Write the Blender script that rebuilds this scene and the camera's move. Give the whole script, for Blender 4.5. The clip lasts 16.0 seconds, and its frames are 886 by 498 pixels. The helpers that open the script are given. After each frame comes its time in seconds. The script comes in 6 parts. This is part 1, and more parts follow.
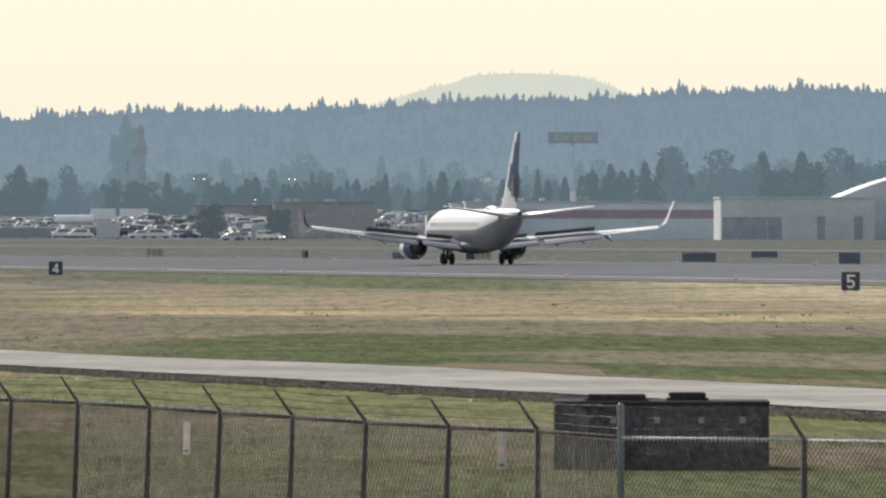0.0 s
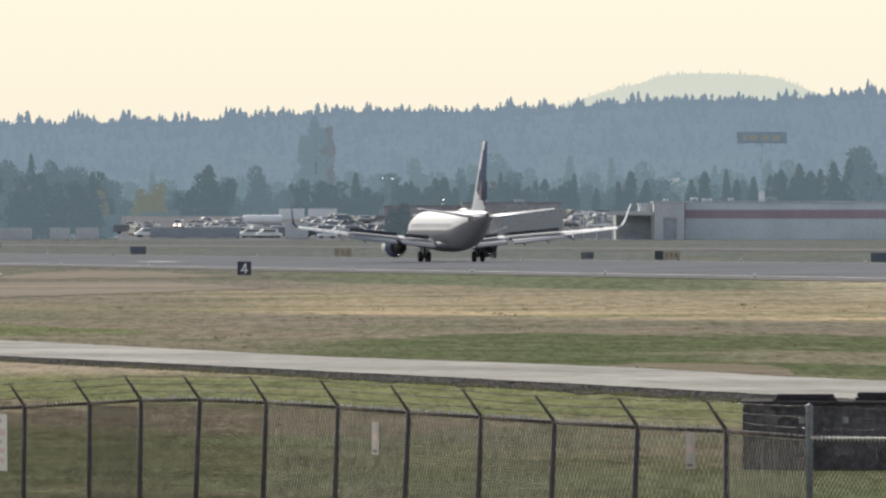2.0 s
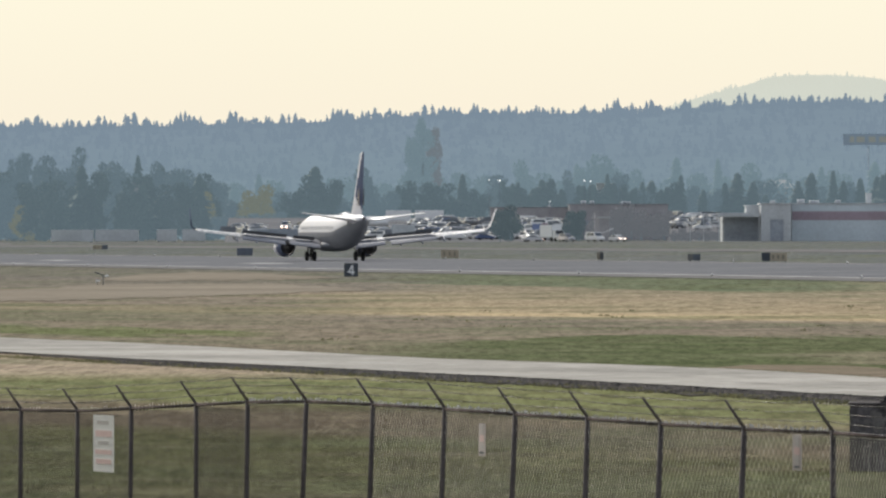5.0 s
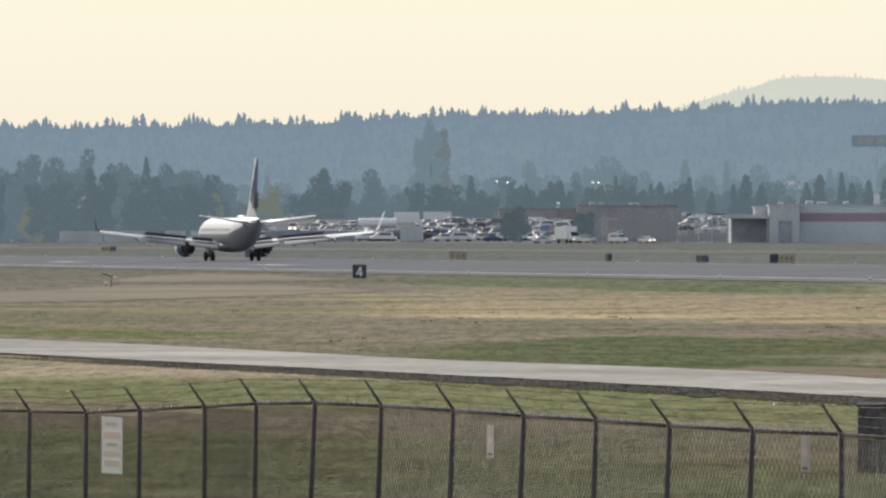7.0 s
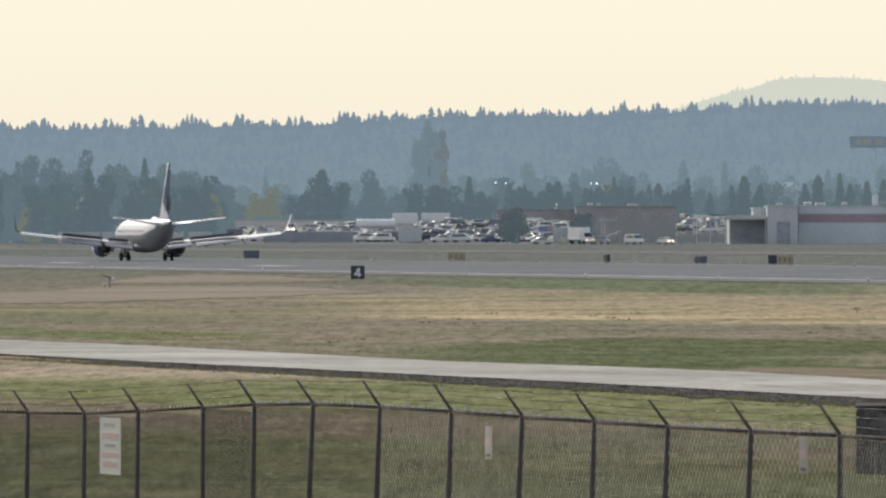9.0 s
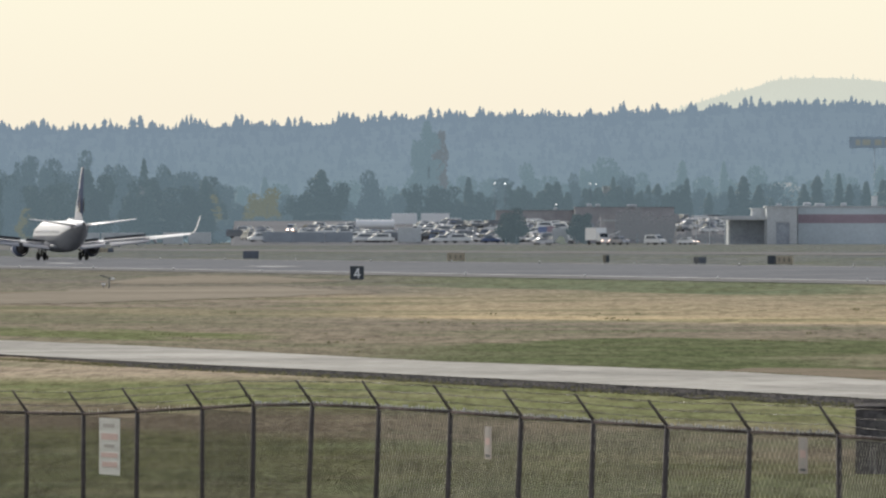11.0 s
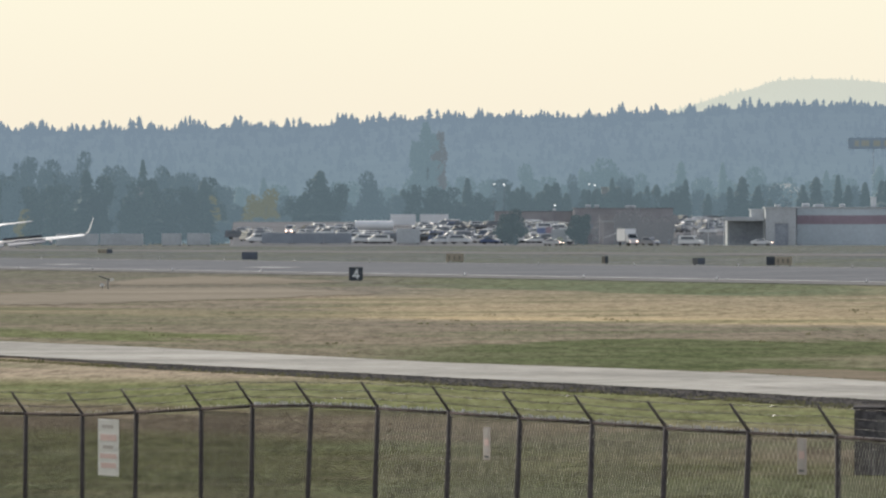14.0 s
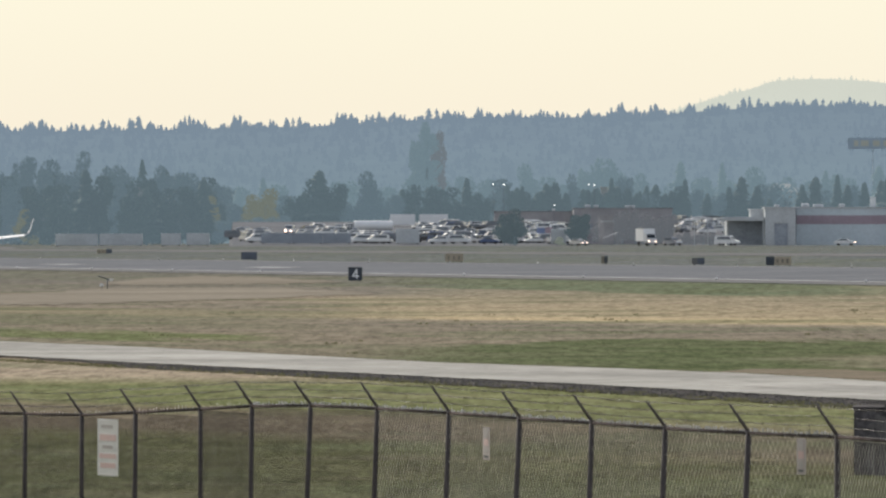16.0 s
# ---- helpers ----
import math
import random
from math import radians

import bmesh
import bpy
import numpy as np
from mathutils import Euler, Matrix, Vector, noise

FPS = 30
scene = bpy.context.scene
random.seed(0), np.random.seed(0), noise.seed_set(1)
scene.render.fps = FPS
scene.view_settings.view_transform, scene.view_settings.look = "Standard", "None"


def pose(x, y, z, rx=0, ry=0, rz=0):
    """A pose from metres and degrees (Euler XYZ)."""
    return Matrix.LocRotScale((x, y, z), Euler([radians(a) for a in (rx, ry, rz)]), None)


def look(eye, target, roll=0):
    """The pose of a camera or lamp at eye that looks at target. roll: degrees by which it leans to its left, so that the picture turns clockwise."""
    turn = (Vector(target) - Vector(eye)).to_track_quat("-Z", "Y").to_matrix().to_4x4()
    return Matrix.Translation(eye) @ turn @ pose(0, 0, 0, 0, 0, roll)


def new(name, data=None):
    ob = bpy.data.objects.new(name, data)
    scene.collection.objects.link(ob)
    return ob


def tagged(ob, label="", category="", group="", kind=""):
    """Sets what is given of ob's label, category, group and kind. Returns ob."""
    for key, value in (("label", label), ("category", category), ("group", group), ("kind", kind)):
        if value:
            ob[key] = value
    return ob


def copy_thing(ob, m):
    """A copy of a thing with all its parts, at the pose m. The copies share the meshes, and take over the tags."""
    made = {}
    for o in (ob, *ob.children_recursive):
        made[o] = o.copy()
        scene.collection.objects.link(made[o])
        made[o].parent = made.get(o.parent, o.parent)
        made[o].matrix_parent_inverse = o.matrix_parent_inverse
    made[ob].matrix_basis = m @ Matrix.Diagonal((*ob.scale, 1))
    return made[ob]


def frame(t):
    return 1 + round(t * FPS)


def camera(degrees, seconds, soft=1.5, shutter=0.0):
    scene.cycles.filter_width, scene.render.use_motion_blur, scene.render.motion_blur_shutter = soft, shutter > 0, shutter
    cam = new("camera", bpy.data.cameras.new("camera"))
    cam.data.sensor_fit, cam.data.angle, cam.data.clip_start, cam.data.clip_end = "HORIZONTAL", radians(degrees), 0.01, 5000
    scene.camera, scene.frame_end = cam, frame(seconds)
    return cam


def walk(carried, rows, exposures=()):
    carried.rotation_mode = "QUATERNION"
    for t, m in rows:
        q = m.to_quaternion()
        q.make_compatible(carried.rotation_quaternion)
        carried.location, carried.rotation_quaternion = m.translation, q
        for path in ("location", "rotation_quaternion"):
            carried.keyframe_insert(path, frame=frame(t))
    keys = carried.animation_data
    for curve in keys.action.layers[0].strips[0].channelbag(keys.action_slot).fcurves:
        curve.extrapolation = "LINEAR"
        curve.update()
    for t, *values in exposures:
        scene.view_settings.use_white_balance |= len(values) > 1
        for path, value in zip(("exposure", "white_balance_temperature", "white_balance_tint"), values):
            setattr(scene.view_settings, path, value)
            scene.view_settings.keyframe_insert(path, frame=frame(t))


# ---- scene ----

# A long lens on a tripod beside an airfield: x right, y ahead, z up, eye 4.4 m over the grass.
EYE = 4.4
FOCAL = 21000.0          # bearing steps per unit of tangent
cam = camera(4.276, 16.0, soft=2.4)
PAN = [  # seconds, bearing steps to the right, steps down
    (0.0, 530, 10), (0.5, 432, 9.5), (1.0, 337.5, 10), (1.5, 259.5, 10), (2.0, 196.5, 10), (2.5, 147.5, 10),
    (3.0, 109, 10), (3.5, 81.5, 9.5), (4.0, 51, 8.7), (4.5, 26.5, 8), (5.0, 7.5, 7), (5.5, -4, 6.2), (6.5, -8, 5),
    (7.5, -6, 4), (8.0, -5.5, 4), (8.5, -5, 3.3), (9.0, -4.2, 2.6), (10.0, -3.6, 2.0), (11.5, -2.7, 1.2), (12.0, -2.5, 0.6),
    (12.5, -2.3, 0.6), (13.0, -1.7, 0.2), (13.5, -1.2, 0.1), (14.0, -1, 0), (14.5, -0.6, 0), (15.0, -0.2, 0),
    (15.5, 0, 0), (16.0, 0, 0)]
walk(cam, [(t, pose(0, 0, EYE, 90 - math.degrees((17 + d) / FOCAL), 0, -math.degrees(r / FOCAL))) for t, r, d in PAN],
     exposures=[(0.0, 0.06), (2.0, 0.04), (5.0, 0.01), (9.0, 0.0), (16.0, 0.0)])

# ---- light ----
SUN_AZ, SUN_EL = -22.0, 34.0     # degrees right of ahead, degrees up
world = bpy.data.worlds.new("hazy_sky")
scene.world = world
world.use_nodes = True
wn = world.node_tree.nodes
sky = wn.new("ShaderNodeTexSky")
sky.sky_type = "NISHITA"
sky.sun_disc = False
sky.sun_elevation, sky.sun_rotation = radians(SUN_EL), radians(SUN_AZ)
sky.altitude, sky.air_density, sky.dust_density, sky.ozone_density = 0, 1.0, 2.5, 1.0
wn["Background"].inputs["Strength"].default_value = 0.13
wl = world.node_tree.links
wl.new(sky.outputs[0], wn["Background"].inputs["Color"])
haze = wn.new("ShaderNodeBackground")                # smoky autumn haze low over the whole horizon
haze.inputs["Strength"].default_value = 1.0
height, up_part, fade, both = wn.new("ShaderNodeTexCoord"), wn.new("ShaderNodeSeparateXYZ"), wn.new("ShaderNodeMapRange"), wn.new("ShaderNodeMixShader")
wl.new(height.outputs["Generated"], up_part.inputs[0])
wl.new(up_part.outputs["Z"], fade.inputs["Value"])
fade.inputs["From Min"].default_value, fade.inputs["From Max"].default_value = 0.05, 1.0
toward, spread, tone = wn.new("ShaderNodeVectorMath"), wn.new("ShaderNodeMapRange"), wn.new("ShaderNodeMix")
toward.operation = "DOT_PRODUCT"
toward.inputs[1].default_value = (math.sin(radians(SUN_AZ)), math.cos(radians(SUN_AZ)), 0)
wl.new(height.outputs["Generated"], toward.inputs[0])
wl.new(toward.outputs["Value"], spread.inputs["Value"])
spread.interpolation_type = "SMOOTHSTEP"
spread.inputs["From Min"].default_value, spread.inputs["From Max"].default_value = -0.3, 0.8
tone.data_type = "RGBA"                               # bright round the sun, duller and bluer away from it
tone.inputs["A"].default_value, tone.inputs["B"].default_value = (0.78, 0.82, 0.86, 1), (1.0, 0.92, 0.72, 1)
wl.new(spread.outputs[0], tone.inputs["Factor"])
rim, warm = wn.new("ShaderNodeMapRange"), wn.new("ShaderNodeMix")      # a shade duller where the haze is thickest
rim.inputs["From Min"].default_value, rim.inputs["From Max"].default_value = 0.008, 0.024
warm.data_type = "RGBA"
warm.inputs["A"].default_value, warm.inputs["B"].default_value = (0.95, 0.862, 0.695, 1), (1.0, 0.945, 0.75, 1)
wl.new(up_part.outputs["Z"], rim.inputs["Value"])
wl.new(rim.outputs[0], warm.inputs["Factor"])
wl.new(warm.outputs["Result"], tone.inputs["B"])
wl.new(tone.outputs["Result"], haze.inputs["Color"])
for a, b in ((fade.outputs[0], both.inputs[0]), (haze.outputs[0], both.inputs[1]), (wn["Background"].outputs[0], both.inputs[2]), (both.outputs[0], wn["World Output"].inputs["Surface"])):
    wl.new(a, b)
sun = new("sun", bpy.data.lights.new("sun", "SUN"))
sun.data.energy, sun.data.angle, sun.data.color = 4.3, radians(0.8), (1.0, 0.95, 0.88)
sd = Vector((math.sin(radians(SUN_AZ)) * math.cos(radians(SUN_EL)), math.cos(radians(SUN_AZ)) * math.cos(radians(SUN_EL)), math.sin(radians(SUN_EL))))
sun.matrix_world = look(sd * 50, (0, 0, 0))

# ---- plan ----
TH = radians(10.1)                                   # the runway leads away, this far to the left
ALONG, ACROSS = Vector((-math.sin(TH), math.cos(TH), 0)), Vector((math.cos(TH), math.sin(TH), 0))
CENTRE = Vector((35.1, 1112.0, 0))                   # a point on the runway's centre line
PROFILE = [(-6000, 0.0), (-170, 0.0), (-110, 0.1), (-60, 0.38), (-30, 0.97), (0, 1.42), (30, 1.4), (45, 1.34), (80, 1.85),
           (130, 2.7), (200, 2.95), (300, 3.1), (6000, 3.1)]


def level(s):
    """Ground height at s metres beyond the centre line."""
    for (s0, z0), (s1, z1) in zip(PROFILE, PROFILE[1:]):
        if s <= s1:
            return z0 + (z1 - z0) * (s - s0) / (s1 - s0)
    return PROFILE[-1][1]


def off(x, y):
    return (Vector((x, y, 0)) - CENTRE).dot(ACROSS)


def at(u, d, up=0.0):
    """The spot on the ground at bearing u and distance d."""
    x = (u - 784) / FOCAL * d
    return Vector((x, d, level(off(x, d)) + up))


def beside(u, s, up=0.0):
    """The spot on bearing u that lies s metres beyond the centre line."""
    k = (u - 784) / FOCAL
    d = (CENTRE.dot(ACROSS) + s) / (k * ACROSS.x + ACROSS.y)
    return Vector((k * d, d, level(s) + up))


def lane(a, s, up=0.0):
    """The spot a metres along the runway from CENTRE, s metres beyond its centre line."""
    p = CENTRE + ALONG * a + ACROSS * s
    return Vector((p.x, p.y, level(s) + up))


# ---- materials ----
def mat(name, base, rough=0.8, metal=0.0, vary=0.25, scale=1.0, fine=None, bump=0.0, tint=None, glow=None, glow_power=1.0, by_object=0.0, thin=0.0, spec=0.3, glow_low=None, low_high=(0, 1)):
    """Base colour broken up at two sizes; vary 0 to 1; scale in metres of the larger marks."""
    m = bpy.data.materials.new(name)
    m.use_nodes = True
    nt = m.node_tree
    n, ln = nt.nodes, nt.links
    bsdf = n["Principled BSDF"]
    bsdf.inputs["Roughness"].default_value, bsdf.inputs["Metallic"].default_value = rough, metal
    bsdf.inputs["Specular IOR Level"].default_value = spec
    geo = n.new("ShaderNodeNewGeometry")
    big, small = n.new("ShaderNodeTexNoise"), n.new("ShaderNodeTexNoise")
    big.inputs["Scale"].default_value, small.inputs["Scale"].default_value = 1.0 / scale, 1.0 / (fine or scale / 9.0)
    big.inputs["Detail"].default_value, small.inputs["Detail"].default_value = 4, 3
    for t in (big, small):
        ln.new(geo.outputs["Position"], t.inputs["Vector"])
    add = n.new("ShaderNodeMath")
    add.operation = "ADD"
    ln.new(big.outputs["Fac"], add.inputs[0])
    ln.new(small.outputs["Fac"], add.inputs[1])
    last = add.outputs[0]
    if by_object:
        info = n.new("ShaderNodeObjectInfo")
        ma = n.new("ShaderNodeMath")
        ma.operation = "MULTIPLY_ADD"
        ma.inputs[1].default_value = by_object
        ln.new(info.outputs["Random"], ma.inputs[0])
        ln.new(last, ma.inputs[2])
        last = ma.outputs[0]
    mr = n.new("ShaderNodeMapRange")
    mr.inputs["From Min"].default_value, mr.inputs["From Max"].default_value = 0.65, 1.35 + by_object
    ln.new(last, mr.inputs["Value"])
    mix = n.new("ShaderNodeMix")
    mix.data_type = "RGBA"
    lo = tint or tuple(c * (1 - vary) for c in base)
    hi = tuple(min(1.0, c * (1 + vary * 0.6)) for c in base)
    mix.inputs["A"].default_value, mix.inputs["B"].default_value = (*lo, 1), (*hi, 1)
    ln.new(mr.outputs["Result"], mix.inputs["Factor"])
    ln.new(mix.outputs["Result"], bsdf.inputs["Base Color"])
    if bump:
        bp = n.new("ShaderNodeBump")
        bp.inputs["Strength"].default_value, bp.inputs["Distance"].default_value = bump, scale / 12
        ln.new(small.outputs["Fac"], bp.inputs["Height"])
        ln.new(bp.outputs["Normal"], bsdf.inputs["Normal"])
    # Emission: real for lit lamps, painted haze for far foliage
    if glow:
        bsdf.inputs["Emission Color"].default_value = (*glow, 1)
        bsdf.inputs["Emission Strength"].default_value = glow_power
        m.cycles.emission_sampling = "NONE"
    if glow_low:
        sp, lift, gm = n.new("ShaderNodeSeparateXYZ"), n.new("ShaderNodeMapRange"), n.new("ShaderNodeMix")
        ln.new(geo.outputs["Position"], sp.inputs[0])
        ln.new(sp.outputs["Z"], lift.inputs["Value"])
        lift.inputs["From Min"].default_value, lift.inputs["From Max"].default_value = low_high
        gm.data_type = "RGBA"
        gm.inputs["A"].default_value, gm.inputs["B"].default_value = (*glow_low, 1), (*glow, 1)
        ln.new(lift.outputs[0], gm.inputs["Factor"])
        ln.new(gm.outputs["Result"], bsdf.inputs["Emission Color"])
    if thin:
        tr = n.new("ShaderNodeBsdfTranslucent")
        ln.new(mix.outputs["Result"], tr.inputs["Color"])
        ms = n.new("ShaderNodeMixShader")
        ms.inputs[0].default_value = thin
        ln.new(bsdf.outputs[0], ms.inputs[1])
        ln.new(tr.outputs[0], ms.inputs[2])
        ln.new(ms.outputs[0], n["Material Output"].inputs["Surface"])
    return m


def ground_material():
    """Mown and dry grass in bands fitted to the camera's view, broken by patches."""
    m = bpy.data.materials.new("airfield_grass")
    m.use_nodes = True
    n, ln = m.node_tree.nodes, m.node_tree.links
    bsdf = n["Principled BSDF"]
    bsdf.inputs["Roughness"].default_value, bsdf.inputs["Specular IOR Level"].default_value = 1.0, 0.0
    geo = n.new("ShaderNodeNewGeometry")
    dot = n.new("ShaderNodeVectorMath")
    dot.operation = "DOT_PRODUCT"
    dot.inputs[1].default_value = ACROSS
    ln.new(geo.outputs["Position"], dot.inputs[0])

    def noise_at(size, detail=4.0, rough=0.55):
        t = n.new("ShaderNodeTexNoise")
        t.inputs["Scale"].default_value, t.inputs["Detail"].default_value, t.inputs["Roughness"].default_value = 1.0 / size, detail, rough
        ln.new(geo.outputs["Position"], t.inputs["Vector"])
        return t.outputs["Fac"]

    def calc(op, a, b, c=None):
        k = n.new("ShaderNodeMath")
        k.operation = op
        for i, v in enumerate((a, b, c)):
            if v is None:
                continue
            if isinstance(v, (int, float)):
                k.inputs[i].default_value = v
            else:
                ln.new(v, k.inputs[i])
        return k.outputs[0]

    def blend(f, a, b):
        k = n.new("ShaderNodeMix")
        k.data_type = "RGBA"
        ln.new(f, k.inputs["Factor"])
        for key, v in (("A", a), ("B", b)):
            if isinstance(v, tuple):
                k.inputs[key].default_value = (*v, 1)
            else:
                ln.new(v, k.inputs[key])
        return k.outputs["Result"]

    def step(v, lo, hi):
        k = n.new("ShaderNodeMapRange")
        k.interpolation_type = "SMOOTHSTEP"
        k.inputs["From Min"].default_value, k.inputs["From Max"].default_value = lo, hi
        ln.new(v, k.inputs["Value"])
        return k.outputs["Result"]

    s = calc("SUBTRACT", dot.outputs["Value"], CENTRE.dot(ACROSS))
    parts = n.new("ShaderNodeSeparateXYZ")
    ln.new(geo.outputs["Position"], parts.inputs[0])
    east, north = parts.outputs["X"], parts.outputs["Y"]
    field = calc("MULTIPLY_ADD", east, 2.3, north)              # bands lie askew to the runway, fitted to the camera's view
    wob = calc("SUBTRACT", calc("MULTIPLY_ADD", noise_at(30, 4, 0.6), 26.0, field), 13.0)   # ragged borders
    ramp = n.new("ShaderNodeValToRGB")
    ramp.color_ramp.interpolation = "LINEAR"
    mr = n.new("ShaderNodeMapRange")
    mr.inputs["From Min"].default_value, mr.inputs["From Max"].default_value = 180, 1280
    ln.new(wob, mr.inputs["Value"])
    ln.new(mr.outputs["Result"], ramp.inputs["Fac"])
    stops = [(180, (0.1, 0.104, 0.046)), (246, GREEN_NEAR), (262, (0.165, 0.135, 0.082)), (290, (0.165, 0.138, 0.08)), (304, (0.156, 0.165, 0.065)), (350, (0.165, 0.172, 0.067)), (385, (0.165, 0.155, 0.072)),
             (420, (0.19, 0.168, 0.1)), (520, (0.212, 0.18, 0.112)), (612, (0.195, 0.168, 0.11)), (634, (0.27, 0.228, 0.14)), (650, (0.48, 0.375, 0.19)), (668, (0.42, 0.335, 0.175)), (690, (0.34, 0.275, 0.15)), (738, (0.26, 0.218, 0.138)),
             (765, (0.185, 0.148, 0.1)), (842, (0.172, 0.145, 0.098)), (868, (0.138, 0.155, 0.082)), (1080, (0.15, 0.165, 0.095)), (1280, (0.15, 0.152, 0.115))]
    els = ramp.color_ramp.elements
    for i, (v, c) in enumerate(stops):
        e = els[i] if i < 2 else els.new(0.5)
        e.position, e.color = (v - 180) / 1100.0, (*c, 1)
    col = ramp.outputs["Color"]
    run = n.new("ShaderNodeVectorMath")
    run.label = "along"
    run.operation = "DOT_PRODUCT"
    run.inputs[1].default_value = ALONG
    ln.new(geo.outputs["Position"], run.inputs[0])

    def mown(across, length, seed, detail=5.0, rough=0.6):
        """Patches sized across and along the runway to fit the camera's low view."""
        t, c = noise_at(1.0, detail, rough), n.new("ShaderNodeCombineXYZ")
        ln.new(calc("DIVIDE", s, across), c.inputs[0])
        ln.new(calc("DIVIDE", run.outputs["Value"], length), c.inputs[1])
        c.inputs[2].default_value = seed
        ln.new(c.outputs[0], t.node.inputs["Vector"])
        return t

    far_on = calc("SUBTRACT", run.outputs["Value"], CENTRE.dot(ALONG))
    rag = calc("MULTIPLY_ADD", mown(6, 60, 7.7), 14.0, s)

    def zone(s0, s1, soft, a0, a1):
        """A ragged field from s0 to s1 that fades in between a0 and a1 along the runway."""
        m1 = calc("MULTIPLY", step(rag, s0 + 7 - soft, s0 + 7 + soft), calc("SUBTRACT", 1.0, step(rag, s1 + 7 - soft, s1 + 7 + soft)))
        k1 = step(far_on, min(a0, a1), max(a0, a1))
        return calc("MULTIPLY", m1, k1 if a1 > a0 else calc("SUBTRACT", 1.0, k1))

    ragged = calc("SUBTRACT", calc("MULTIPLY_ADD", mown(5, 40, 2.9), 90.0, field), 45.0)
    wander = calc("SUBTRACT", calc("MULTIPLY_ADD", noise_at(40, 4, 0.6), 16.0, east), 8.0)

    def plot(f0, f1, soft, e0, e1, weight, colour, base):
        """A ragged field between f0 and f1 that fades in from e0 to e1 towards the east or west."""
        m1 = calc("MULTIPLY", step(ragged, f0 - soft, f0 + soft), calc("SUBTRACT", 1.0, step(ragged, f1 - soft, f1 + soft)))
        k1 = step(wander, min(e0, e1), max(e0, e1))
        k1 = k1 if e1 > e0 else calc("SUBTRACT", 1.0, k1)
        return blend(calc("MULTIPLY", calc("MULTIPLY", m1, k1), weight), base, colour)

    col = plot(625, 760, 12, 1, -12, 0.85, (0.2, 0.178, 0.104), col)
    col = plot(560, 640, 10, -2, -12, 0.5, (0.16, 0.158, 0.082), col)
    col = plot(700, 860, 14, -4, -14, 0.8, (0.225, 0.187, 0.13), col)
    col = plot(488, 528, 6, -6, -10, 0.9, (0.125, 0.145, 0.055), col)
    col = blend(zone(-181, -160, 1.5, -738, -706), col, (0.33, 0.27, 0.165))
    col = blend(zone(-82, -36, 3.0, 10, 50), col, (0.125, 0.122, 0.09))
    col = blend(zone(-60, -30, 2.0, -285, -248), col, (0.13, 0.15, 0.08))
    col = plot(800, 1035, 10, 28, 42, 0.9, (0.44, 0.37, 0.215), col)
    col = plot(860, 1400, 20, 6, -8, 0.8, (0.168, 0.154, 0.112), col)
    # Grass past the near edge is greyed in its colour for haze
    col = blend(step(s, -29, -25), col, (0.137, 0.148, 0.122))
    col = blend(calc("MULTIPLY", step(mown(14, 14, 1.0, 6, 0.68), 0.5, 0.64), 0.2), col, (0.36, 0.305, 0.17))
    col = blend(calc("MULTIPLY", step(mown(22, 26, 5.3, 6, 0.72), 0.5, 0.6), 0.62), col, (0.125, 0.142, 0.065))
    col = blend(calc("MULTIPLY", step(mown(12, 3, 9.1, 6, 0.75), 0.52, 0.62), 0.5), col, (0.19, 0.15, 0.1))
    col = blend(calc("MULTIPLY", step(mown(9, 2.2, 3.7, 6, 0.75), 0.55, 0.65), 0.22), col, (0.42, 0.365, 0.21))
    reach = calc("MINIMUM", calc("MULTIPLY_ADD", east, 4.5, 478.0), calc("MULTIPLY_ADD", east, -0.9, 522.0))
    green = calc("SUBTRACT", 1.0, step(calc("SUBTRACT", calc("MULTIPLY_ADD", mown(4, 30, 6.1), 80.0, calc("SUBTRACT", north, 40.0)), reach), -6, 8))
    beyond_road = step(calc("MULTIPLY_ADD", east, 2.1, north), 395, 401)
    col = blend(calc("MULTIPLY", calc("MULTIPLY", green, beyond_road), calc("MULTIPLY", step(east, -6, 3), calc("MULTIPLY_ADD", mown(7, 9, 4.4, 6, 0.7), 1.3, 0.2))), col, (0.098, 0.115, 0.048))
    col = plot(436, 482, 6, 11, 16, 0.65, (0.235, 0.2, 0.122), col)
    # Grain stretched in depth so it looks like tufts from the camera
    tuft, drawn = noise_at(1.0, 6, 0.75), n.new("ShaderNodeVectorMath")
    drawn.operation = "MULTIPLY"
    drawn.inputs[1].default_value = (11.0, 0.7, 1)
    ln.new(geo.outputs["Position"], drawn.inputs[0])
    ln.new(drawn.outputs["Vector"], tuft.node.inputs["Vector"])
    far_tuft, far_drawn = noise_at(1.0, 6, 0.72), n.new("ShaderNodeVectorMath")
    far_drawn.operation = "MULTIPLY"
    far_drawn.inputs[1].default_value = (1.1, 0.085, 1)
    ln.new(geo.outputs["Position"], far_drawn.inputs[0])
    ln.new(far_drawn.outputs["Vector"], far_tuft.node.inputs["Vector"])
    mid_tuft, mid_drawn = noise_at(1.0, 5, 0.75), n.new("ShaderNodeVectorMath")
    mid_drawn.operation = "MULTIPLY"
    mid_drawn.inputs[1].default_value = (4.2, 0.2, 1)
    ln.new(geo.outputs["Position"], mid_drawn.inputs[0])
    ln.new(mid_drawn.outputs["Vector"], mid_tuft.node.inputs["Vector"])
    grain = step(calc("MULTIPLY_ADD", far_tuft, 0.36, calc("MULTIPLY_ADD", mid_tuft, 0.34, calc("MULTIPLY", tuft, 0.3))), 0.37, 0.6)
    k = n.new("ShaderNodeMix")
    k.data_type, k.blend_type = "RGBA", "MULTIPLY"
    k.inputs["Factor"].default_value = 0.66
    ln.new(col, k.inputs["A"])
    ln.new(grain, k.inputs["B"])
